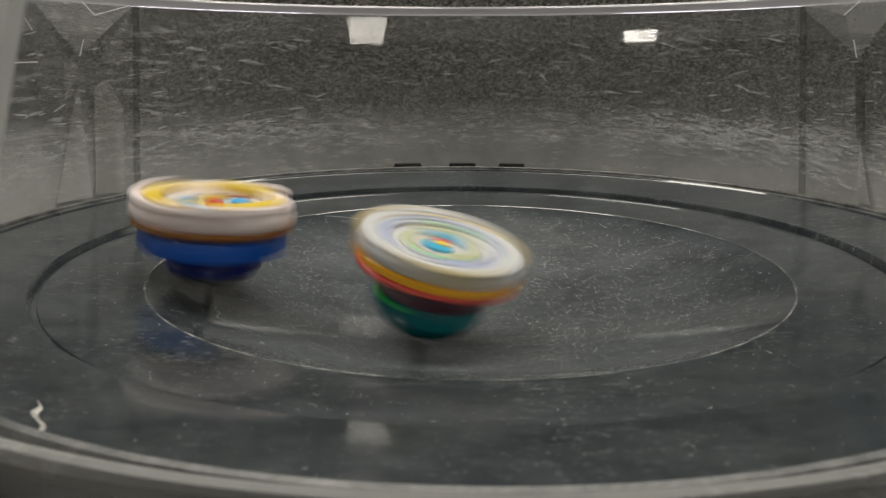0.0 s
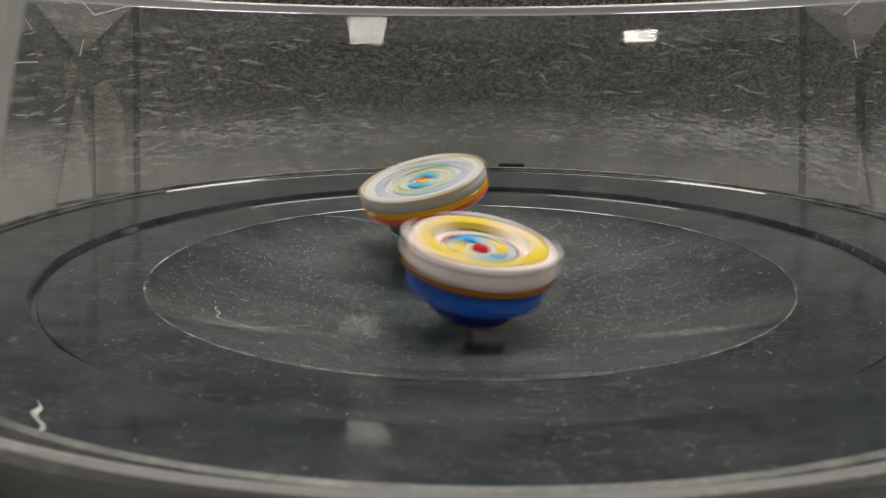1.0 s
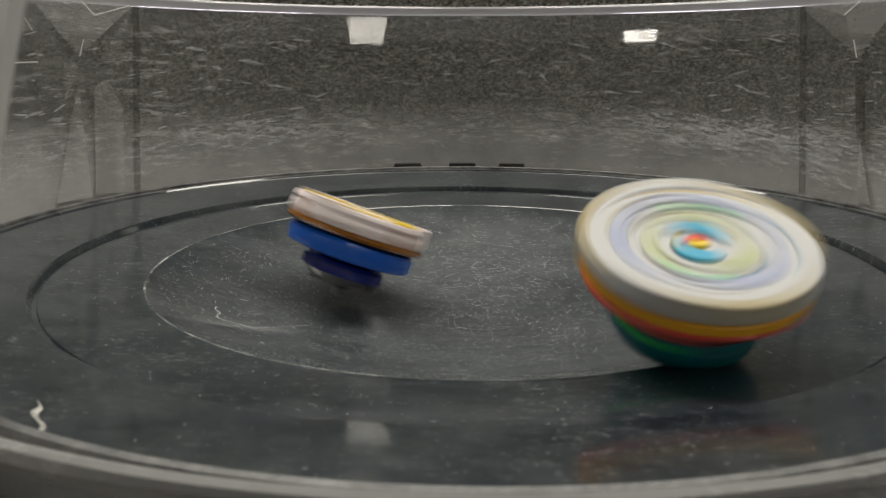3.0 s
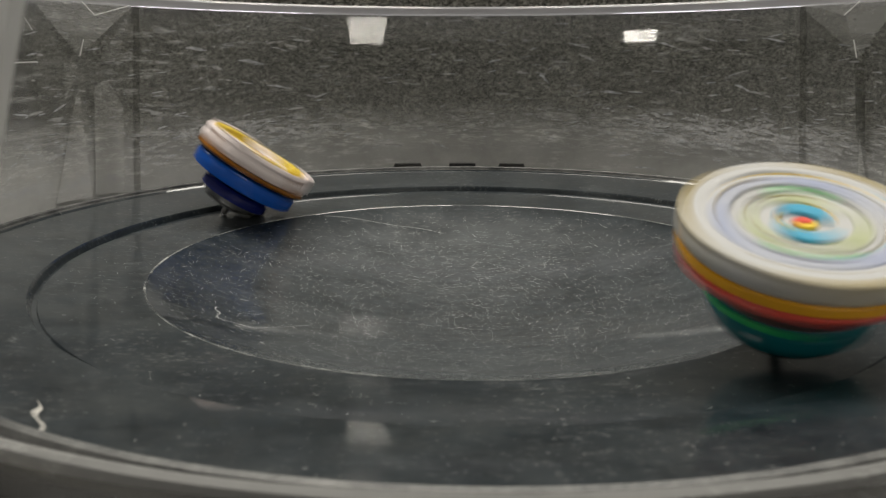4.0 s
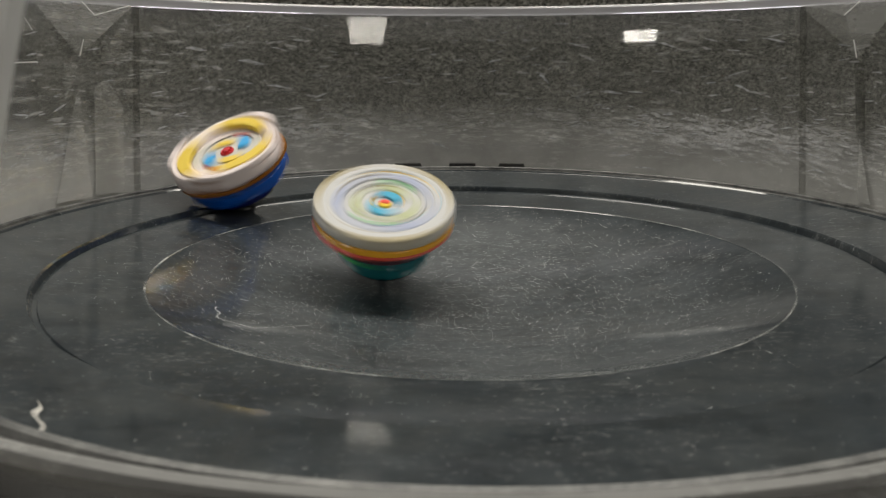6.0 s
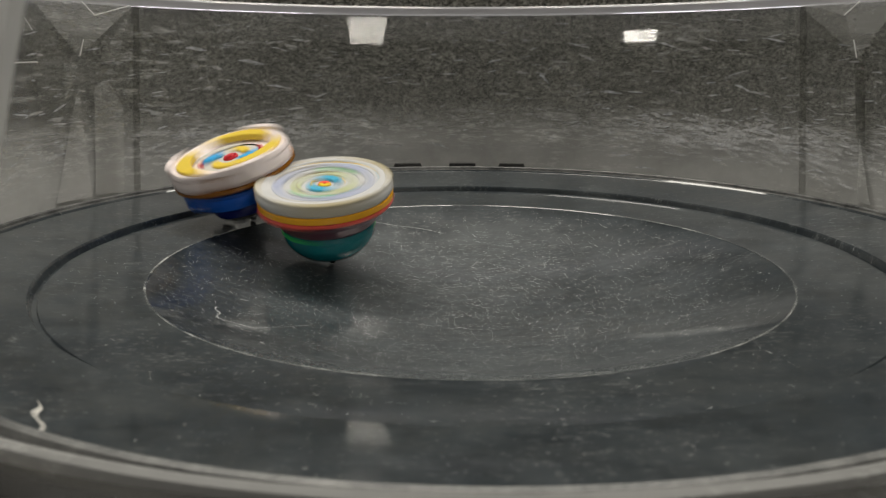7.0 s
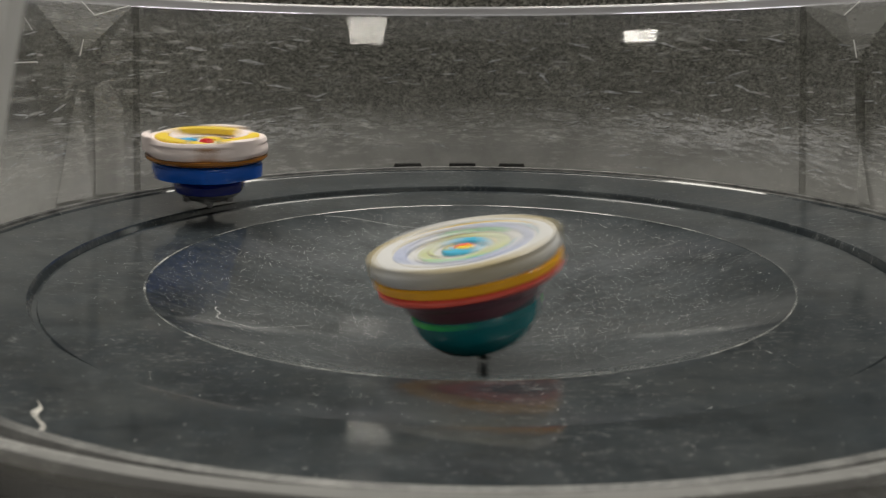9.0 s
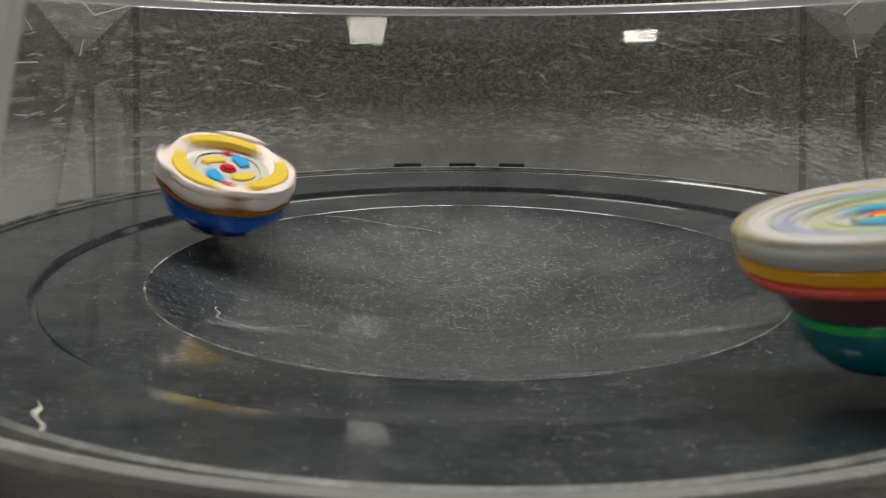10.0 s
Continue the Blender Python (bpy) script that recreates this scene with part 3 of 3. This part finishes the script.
        if not (0.060 < z < 0.126 and 12 < az < 172):
            continue
        ln = 0.0015 + 0.0100 * rng.random() ** 1.8
        wid = rng.uniform(0.0002, 0.0009) * (1 + ln * 90)
        tilt = rng.gauss(-0.10 if az < 90 else 0.03, 0.13)
        vs = []
        for u, w in ((-1, 0), (-0.4, 1), (0.5, 0.8), (1, 0.1), (0.4, -0.9), (-0.5, -0.7)):
            du, dz = u * ln / 2 * math.cos(tilt) - w * wid / 2 * math.sin(tilt), u * ln / 2 * math.sin(tilt) + w * wid / 2 * math.cos(tilt)
            vs.append(bm.verts.new(on_wall(az - math.degrees(du / 0.168), z + dz, 0.0004 + 0.0000006 * k)))
        bm.faces.new(vs)
    tagged(part("smear_field", bm, M_SMEAR, cv, "faint whitish rub streaks on the clear wall"), kind="stuff")
    return cv


build_stadium()
build_cover()


# ---------------------------------------------------------------- spinning tops
def lobes(n, depth, sharp=3.0, phase=0.0, rows=None):
    """A radius factor with n notches."""
    def f(a, i):
        if rows and i not in rows:
            return 1.0
        return 1 - depth * (0.5 + 0.5 * math.cos(n * (a - phase))) ** sharp
    return f


def mm(pairs):
    return [(r / 1000, z / 1000) for r, z in pairs]


def slab(top, name, mat, r0, r1, z0, z1, a0, a1, shift=0.0, label="", taper=0.35):
    return part(name, arc_slab(r0 / 1000, r1 / 1000, z0 / 1000, z1 / 1000, a0, a1, 16, shift / 1000, taper), mat, top, label)


def build_blue_top():
    top = tagged(new("blue_spinning_top"), "white, yellow and blue plastic battle top with red centre", "spinning top", "battling tops")
    white = plastic("pinkish_white_plastic", (0.86, 0.76, 0.755), 0.4, 0.05)
    cream = plastic("cream_white_plastic", (0.58, 0.565, 0.53), 0.45, 0.06)
    yellow = plastic("yellow_plastic", (0.80, 0.58, 0.05), 0.38, 0.10)
    amber = plastic("amber_clear_plastic", (0.26, 0.10, 0.008), 0.20, 0.15)
    blue = plastic("blue_plastic", (0.003, 0.10, 0.54), 0.24, 0.2)
    navy = plastic("navy_plastic", (0.008, 0.018, 0.20), 0.22, 0.2)
    cyan = plastic("sky_blue_plastic", (0.03, 0.38, 0.80), 0.3)
    red = plastic("red_plastic", (0.62, 0.02, 0.035), 0.25)
    smoke = plastic("smoky_dark_plastic", (0.14, 0.142, 0.145), 0.10, 0.4, 500, 0.0, 1.0)
    steel = plastic("grey_tip_metal", (0.35, 0.35, 0.36), 0.25)
    # energy layer
    part("layer", lathe(mm([(12, 27.6), (15.2, 27.4), (17.0, 28.9), (21.0, 29.6), (22.8, 30.1), (23.3, 29.7), (23.7, 28.6), (23.2, 27.6), (24.0, 26.6), (24.1, 24.6), (23.4, 23.4), (21.5, 22.9), (12, 22.9)]), 120,
                        wave=lambda a, i: (lobes(3, 0.11, 4.0, 0.35)(a, i) * lobes(3, 0.06, 6.0, 1.25)(a, i)) if 3 <= i < 12 else 1.0), white, top, "pinkish-white ring with three notches")
    part("layer_base", lathe(mm([(9, 23.4), (20, 23.4), (23.4, 23.2), (23.6, 22.2), (22.6, 21.3), (9, 21.2)]), 96), amber, top, "translucent amber underside")
    part("layer_core", lathe(mm([(0, 27.3), (9, 27.2), (13.5, 27.0), (14.5, 26.0), (12.0, 23.0), (0, 23.0)]), 72), cream, top, "off-white recessed core")
    for k in range(3):
        a = k * 120 + 35
        slab(top, "wing", yellow, 14.8, 20.2, 28.2, 30.6, a, a + 86, 2.4, "curved yellow wing")
        slab(top, "edge_blade", white, 20.6, 24.4, 25.2, 31.0, a + 4, a + 46, 0.0, taper=0.75)
        slab(top, "notch_block", amber, 18.6, 21.6, 23.2, 28.2, a - 22, a - 6, 0.0, "amber block in a notch")
    for k in range(2):
        a = k * 180
        slab(top, "feather", cyan, 5.2, 10.6, 26.8, 28.2, a + 10, a + 62, 2.6, "sky-blue feather shape")
        slab(top, "crest", yellow, 5.0, 9.2, 26.8, 28.0, a + 82, a + 150, 2.2, "yellow crest")
        slab(top, "stud", red, 10.4, 13.0, 26.8, 28.1, a + 66, a + 80, 0.0, "red stud")
        slab(top, "slot", smoke, 11.2, 14.4, 26.2, 27.15, a + 100, a + 128, 0.4, "dark slot")
        slab(top, "trim_arc", cream, 11.2, 14.6, 26.6, 27.9, a - 40, a + 40, 1.4)
    gem = part("gem", lathe(mm([(0, 28.7), (1.3, 28.6), (1.9, 28.0), (2.1, 26.8)]), 6), red, top, "faceted red centre gem")
    part("bezel", lathe(mm([(2.0, 26.8), (2.1, 28.0), (2.5, 28.2), (2.9, 27.8), (3.0, 26.8)]), 36, wave=lobes(6, 0.06, 1.0)), red, gem, "red bezel")
    # disc
    part("forge_disc", lathe(mm([(8, 20.9), (19.5, 20.9), (21.0, 20.2), (21.7, 18.8), (21.5, 16.2), (20.3, 14.3), (18.0, 13.7), (8, 13.7)]), 96, wave=lobes(6, 0.035, 2.0, 0.0, range(1, 7))), blue, top, "glossy blue disc")
    for k in range(6):
        slab(top, "disc_tooth", blue, 18.6, 21.9, 14.8, 19.6, k * 60 + 14, k * 60 + 40, 0.0)
    # driver
    part("driver_collar", lathe(mm([(6, 13.6), (8.5, 13.5), (8.8, 12.6), (12.8, 12.3), (13.5, 11.4), (13.5, 8.6), (13.2, 8.0), (6, 7.2)]), 72), navy, top, "dark navy collar")
    for k in range(3):
        slab(top, "lug", navy, 12.4, 14.6, 8.6, 11.6, k * 120, k * 120 + 34, 0.0)
    part("tip_housing", lathe(mm([(13.2, 8.0), (12.4, 6.6), (8.9, 4.6), (5.4, 3.5), (2.4, 3.1), (1.2, 3.1)]), 72, wave=lobes(6, 0.09, 1.0, 0.3, (1, 2, 3))), smoke, top, "smoky glossy cone")
    for k in range(6):
        slab(top, "cone_fin", smoke, 4.5, 11.0, 4.3, 6.7, k * 60 + 5, k * 60 + 24, 0.0)
    part("tip", lathe(mm([(1.25, 3.6), (1.25, 1.2), (1.1, 0.5), (0.6, 0.1), (0, 0)]), 24), steel, top, "small grey metal tip")
    return top


def build_teal_top():
    top = tagged(new("teal_spinning_top"), "pearl white, orange and teal plastic battle top, spinning fast", "spinning top", "battling tops")
    pearl = plastic("pearl_white_plastic", (0.57, 0.57, 0.575), 0.5, 0.05)
    gold = plastic("pale_gold_clear_plastic", (0.46, 0.39, 0.23), 0.2, 0.1)
    lilac = plastic("lilac_foil", (0.42, 0.46, 0.62), 0.3, 0.15)
    lime = plastic("yellow_green_foil", (0.50, 0.54, 0.32), 0.35, 0.2)
    cyan = plastic("cyan_foil", (0.07, 0.42, 0.64), 0.3)
    yellow = plastic("bright_yellow_plastic", (0.90, 0.62, 0.04), 0.3)
    red = plastic("coral_red_plastic", (0.90, 0.12, 0.085), 0.3)
    orange = plastic("amber_orange_plastic", (0.92, 0.44, 0.02), 0.2, 0.12)
    plum = plastic("dark_plum_metal", (0.16, 0.06, 0.085), 0.3, 0.2)
    teal = plastic("teal_plastic", (0.004, 0.17, 0.20), 0.2, 0.2)
    green = plastic("green_foil_and_glint", (0.04, 0.75, 0.10), 0.18)
    black = plastic("black_tip_plastic", (0.012, 0.012, 0.012), 0.35)
    part("layer", lathe(mm([(0, 31.4), (7, 31.5), (13.5, 31.8), (17, 32.3), (20.5, 33.1), (22.6, 33.3), (23.9, 32.8), (24.7, 31.7), (24.8, 29.9), (24.1, 28.8), (10, 28.7)]), 120,
                        wave=lobes(3, 0.02, 2.0, 0.2, range(5, 10))), pearl, top, "pearly white ring and face")
    for k in range(3):
        a = k * 120
        slab(top, "rim_blade", gold, 21.6, 25.0, 29.6, 33.4, a + 8, a + 70, 0.7, "translucent pale gold rim blade", 0.6)
        slab(top, "rim_wing", pearl, 19.6, 24.4, 31.5, 33.7, a + 66, a + 124, -0.6)
        slab(top, "foil_arc", lilac, 14.6, 18.6, 31.2, 32.9, a + 20, a + 104, 1.8, "lilac foil arc")
        slab(top, "sticker_arc", lime, 8.2, 12.6, 31.0, 32.25, a + 40, a + 118, 1.5, "yellow-green sticker arc")
        slab(top, "inner_arc", pearl, 12.2, 14.6, 31.0, 32.6, a - 30, a + 30, 0.6)
    for k in range(2):
        a = k * 180
        slab(top, "centre_arc", cyan, 3.4, 7.4, 31.0, 32.4, a + 12, a + 120, 1.4, "cyan centre arc")
        # green dots: a foil sticker, enlarged to paint green glints
        slab(top, "glint_dot", green, 12.6, 14.6, 31.6, 32.8, a + 66, a + 82, 0.0, "small green dot, foil and painted glint")
        slab(top, "centre_spot", yellow if k else red, 0.4, 2.4, 31.2, 32.2, a + 5, a + 175, 0.4, "yellow centre spot" if k else "red centre spot", 0.1)
    # small foil flecks that smear into thin rings as it spins
    rng = random.Random(5)
    for k in range(22):
        r = rng.uniform(4.0, 20.0)
        z1 = 33.05 if r > 14.0 else 32.75 if r > 12.0 else 32.5
        a, mat, name = rng.uniform(0, 360), *rng.choice(((pearl, "white"), (yellow, "yellow"), (cyan, "cyan"), (gold, "gold"), (lilac, "lilac"), (pearl, "white")))
        slab(top, "foil_fleck", mat, r, r + rng.uniform(0.4, 1.0), z1 - 1.6, z1, a, a + rng.uniform(18, 60), rng.uniform(-0.6, 0.6), name + " foil fleck")
    part("amber_ring", lathe(mm([(12, 28.7), (24.0, 28.7), (24.4, 28.3), (24.4, 26.6), (24.1, 26.3), (12, 26.2)]), 96), orange, top, "amber orange ring")
    part("red_ring", lathe(mm([(12, 26.2), (23.8, 26.2), (24.3, 25.7), (24.2, 24.9), (23.6, 24.3), (12, 24.2)]), 96, wave=lobes(3, 0.03, 2.0, 0.8, range(1, 5))), red, top, "coral red ring")
    for k in range(2):
        slab(top, "red_blade", red, 22.2, 24.8, 24.4, 25.8, k * 180 + 20, k * 180 + 56, 0.8, taper=0.6)
    part("metal_disc", lathe(mm([(8, 24.2), (23.2, 24.2), (22.6, 23.4), (19.8, 21.6), (18.6, 20.2), (17.6, 18.2), (16.4, 17.2), (8, 17.2)]), 72), plum, top, "dark plum metal disc")
    part("driver", lathe(mm([(8, 17.2), (16.2, 17.1), (16.9, 16.0), (16.6, 12.6), (14.6, 9.2), (11.6, 6.4), (7.2, 4.8), (3.2, 4.3), (1.3, 4.2)]), 96, wave=lobes(4, 0.03, 2.0, 0.0, range(1, 5))), teal, top, "glossy teal bowl-shaped driver")
    # vivid green arcs paint the driver's coloured highlight
    for k in range(2):
        slab(top, "glint_stripe", green, 16.2, 17.3, 15.6, 16.9, k * 180 + 15, k * 180 + 60, 0.0, "stripe painted as a vivid green highlight", 0.1)
        slab(top, "driver_lug", teal, 14.0, 17.2, 12.0, 15.0, k * 180 + 90, k * 180 + 126, 0.0)
    part("tip", lathe(mm([(1.5, 4.8), (1.3, 4.0), (1.3, 1.0), (1.0, 0.4), (0.5, 0.1), (0, 0)]), 24), black, top, "thin black tip")
    return top


BLUE_TOP = build_blue_top()
TEAL_TOP = build_teal_top()


# ---------------------------------------------------------------- what moves
def spun_rows(keys, rate, slow=1.0):
    """Poses of a top at every film frame: its tip stands at x, y on the bowl (hop metres above it), its axis leans by (ax, ay),
    and it turns by rate degrees a frame, at slow times that by the end."""
    t_keys = np.array([k[0] for k in keys])
    vals = np.array([k[1:] for k in keys])
    grad = np.gradient(vals, t_keys, axis=0)
    rows, turn = [], 0.0
    for fr in range(int(10.0 * FPS) + 1):
        t = fr / FPS
        i = int(np.clip(np.searchsorted(t_keys, t, side="right") - 1, 0, len(keys) - 2))
        h = t_keys[i + 1] - t_keys[i]
        s = (t - t_keys[i]) / h
        x, y, hop, ax, ay = ((2 * s**3 - 3 * s**2 + 1) * vals[i] + (s**3 - 2 * s**2 + s) * h * grad[i]
                             + (3 * s**2 - 2 * s**3) * vals[i + 1] + (s**3 - s**2) * h * grad[i + 1])
        axis = Vector((ax, ay, math.sqrt(max(0.02, 1 - ax * ax - ay * ay)))).normalized()
        m = Vector((0, 0, 1)).rotation_difference(axis).to_matrix().to_4x4()
        m = Matrix.Translation((x, y, bowl_z(math.hypot(x, y)) + max(0.0, hop) + 0.0003)) @ m @ Matrix.Rotation(radians(turn), 4, "Z")
        rows.append((t, m))
        turn += rate * (1 + (slow - 1) * t / 10)
    return rows


def motions():
    # seconds, tip x and y, hop, lean of the axis
    blue = [
        (0.0, -0.0782, -0.0149, 0.0003, 0.098, -0.009),
        (0.1, -0.0690, -0.0445, 0.0003, 0.060, 0.110),
        (0.2, -0.0647, -0.0636, 0.0004, 0.104, 0.161),
        (0.3, -0.0587, -0.0636, -0.0003, 0.160, 0.122),
        (0.5, -0.0232, -0.0307, 0.0004, 0.157, -0.058),
        (0.7, -0.0294, -0.0411, -0.0001, 0.042, 0.141),
        (0.8, -0.0208, -0.0256, -0.0001, 0.118, 0.057),
        (1.0, 0.0000, -0.0102, -0.0009, 0.137, -0.129),
        (1.2, 0.0077, 0.0040, -0.0005, 0.058, -0.143),
        (1.3, 0.0113, 0.0027, -0.0006, -0.006, -0.128),
        (1.5, 0.0057, -0.0151, -0.0005, -0.014, -0.157),
        (1.7, -0.0092, -0.0287, -0.0007, -0.114, 0.130),
        (1.8, -0.0127, -0.0322, -0.0005, -0.064, 0.206),
        (2.0, -0.0178, -0.0277, 0.0001, 0.123, 0.149),
        (2.2, -0.0175, -0.0292, 0.0001, 0.094, 0.203),
        (2.3, -0.0175, -0.0270, 0.0000, 0.138, 0.169),
        (2.5, -0.0171, -0.0253, -0.0003, 0.126, 0.148),
        (2.7, -0.0258, -0.0142, 0.0009, 0.192, 0.188),
        (3.8, -0.0943, 0.0631, -0.0000, 0.600, 0.075),
        (4.0, -0.0969, 0.0665, 0.0001, 0.542, 0.121),
        (4.2, -0.0996, 0.0755, -0.0001, 0.474, 0.149),
        (4.5, -0.1030, 0.0890, 0.0001, 0.470, 0.091),
        (4.7, -0.1064, 0.0935, 0.0002, 0.487, 0.051),
        (5.0, -0.1036, 0.0882, 0.0004, 0.492, -0.120),
        (5.2, -0.1034, 0.0901, 0.0001, 0.428, -0.252),
        (5.3, -0.0988, 0.0892, 0.0000, 0.272, -0.345),
        (5.5, -0.0941, 0.0930, -0.0001, -0.046, -0.454),
        (5.7, -0.0920, 0.0915, -0.0001, -0.153, -0.488),
        (6.8, -0.0837, 0.0676, -0.0003, -0.222, -0.229),
        (7.0, -0.0828, 0.0607, -0.0003, -0.210, -0.263),
        (7.2, -0.0813, 0.0606, -0.0006, -0.289, -0.346),
        (7.3, -0.0795, 0.0531, -0.0002, -0.301, -0.107),
        (7.5, -0.0802, 0.0499, -0.0002, -0.197, -0.138),
        (7.6, -0.0772, 0.0571, 0.0055, -0.476, 0.169),
        (7.7, -0.0767, 0.0547, 0.0070, -0.491, 0.239),
        (7.8, -0.0791, 0.0427, 0.0105, -0.453, 0.475),
        (7.9, -0.0819, 0.0308, 0.0161, -0.166, 0.709),
        (8.0, -0.0832, 0.0328, 0.0143, -0.142, 0.725),
        (8.2, -0.0938, 0.0366, 0.0110, 0.270, 0.690),
        (8.3, -0.1010, 0.0417, 0.0050, 0.500, 0.332),
        (8.4, -0.0962, 0.0405, -0.0003, 0.331, 0.076),
        (8.5, -0.0969, 0.0398, -0.0004, 0.314, 0.020),
        (8.7, -0.0953, 0.0466, 0.0002, 0.168, -0.109),
        (8.8, -0.0983, 0.0550, 0.0005, 0.092, -0.109),
        (9.0, -0.1031, 0.0706, 0.0010, 0.043, -0.061),
        (9.2, -0.0987, 0.0343, -0.0003, 0.101, 0.121),
        (9.3, -0.1049, 0.0435, 0.0002, 0.236, 0.104),
        (9.5, -0.1051, 0.0431, 0.0000, 0.332, 0.070),
        (9.7, -0.1088, 0.0566, 0.0007, 0.546, -0.201),
        (10.0, -0.0907, 0.0359, -0.0001, 0.283, -0.270),
    ]
    teal = [
        (0.0, -0.0153, -0.0223, -0.0002, 0.228, -0.136),
        (0.1, 0.0045, -0.0300, 0.0000, 0.110, -0.210),
        (0.2, 0.0330, -0.0237, 0.0001, 0.059, -0.236),
        (0.3, 0.0441, -0.0068, 0.0001, 0.007, -0.322),
        (0.5, 0.0072, 0.0077, -0.0009, 0.122, -0.527),
        (0.7, 0.0059, 0.0393, 0.0000, -0.195, -0.372),
        (0.8, -0.0090, 0.0416, -0.0000, -0.210, -0.321),
        (1.0, -0.0089, 0.0582, -0.0001, -0.204, -0.183),
        (1.2, -0.0007, 0.0606, -0.0001, -0.229, -0.129),
        (1.3, -0.0043, 0.0726, 0.0001, -0.115, -0.099),
        (1.5, -0.0063, 0.0583, -0.0001, -0.016, -0.029),
        (1.7, 0.0330, 0.0412, 0.0001, 0.052, -0.094),
        (1.8, 0.0569, 0.0449, 0.0002, 0.078, -0.128),
        (2.0, 0.0564, 0.0137, 0.0003, 0.080, -0.263),
        (2.2, 0.0495, -0.0058, 0.0003, 0.060, -0.294),
        (2.3, 0.0456, -0.0136, 0.0004, 0.027, -0.299),
        (2.5, 0.0303, -0.0360, 0.0011, 0.050, -0.272),
        (2.7, 0.0314, -0.0536, -0.0003, 0.057, -0.319),
        (3.8, 0.0793, -0.0881, 0.0001, -0.122, -0.307),
        (4.0, 0.0655, -0.0805, -0.0019, -0.032, -0.320),
        (4.2, 0.0579, -0.0797, -0.0006, -0.029, -0.333),
        (4.5, 0.0465, -0.0611, 0.0000, -0.021, -0.300),
        (4.7, 0.0425, -0.0426, 0.0001, -0.029, -0.295),
        (5.0, 0.0279, -0.0194, 0.0006, -0.006, -0.279),
        (5.2, 0.0192, -0.0022, 0.0003, 0.004, -0.310),
        (5.3, 0.0150, 0.0054, 0.0003, -0.007, -0.310),
        (5.5, -0.0020, 0.0222, -0.0002, 0.021, -0.327),
        (5.7, -0.0145, 0.0300, 0.0001, 0.054, -0.373),
        (6.8, -0.0495, 0.0382, -0.0001, -0.027, -0.251),
        (7.0, -0.0490, 0.0402, 0.0000, -0.035, -0.218),
        (7.2, -0.0491, 0.0351, -0.0000, -0.007, -0.206),
        (7.3, -0.0488, 0.0352, -0.0000, 0.007, -0.203),
        (7.5, -0.0468, 0.0321, 0.0001, -0.012, -0.195),
        (7.6, -0.0423, 0.0215, -0.0001, -0.033, -0.180),
        (7.7, -0.0417, 0.0205, -0.0001, -0.037, -0.177),
        (7.8, -0.0374, 0.0179, 0.0001, -0.047, -0.150),
        (7.9, -0.0314, 0.0056, 0.0004, -0.067, -0.109),
        (8.0, -0.0320, 0.0065, 0.0006, -0.072, -0.104),
        (8.2, -0.0263, -0.0113, 0.0000, -0.082, -0.067),
        (8.3, -0.0210, -0.0234, -0.0010, -0.091, -0.072),
        (8.4, -0.0142, -0.0346, -0.0001, -0.124, -0.014),
        (8.5, -0.0150, -0.0333, -0.0001, -0.116, -0.036),
        (8.7, -0.0091, -0.0407, -0.0001, -0.132, -0.015),
        (8.8, -0.0033, -0.0460, 0.0001, -0.124, -0.001),
        (9.0, 0.0032, -0.0481, -0.0008, -0.173, -0.026),
        (9.2, 0.0260, -0.0726, -0.0010, -0.197, 0.017),
        (9.3, 0.0320, -0.0816, -0.0011, -0.174, 0.014),
        (9.5, 0.0455, -0.0932, -0.0010, -0.204, 0.040),
        (9.7, 0.0638, -0.1015, -0.0013, -0.227, 0.062),
        (10.0, 0.0753, -0.1110, -0.0012, -0.202, 0.040),
    ]
    walk(BLUE_TOP, spun_rows(blue, 84.0, 0.2))
    walk(TEAL_TOP, spun_rows(teal, -84.0))


motions()
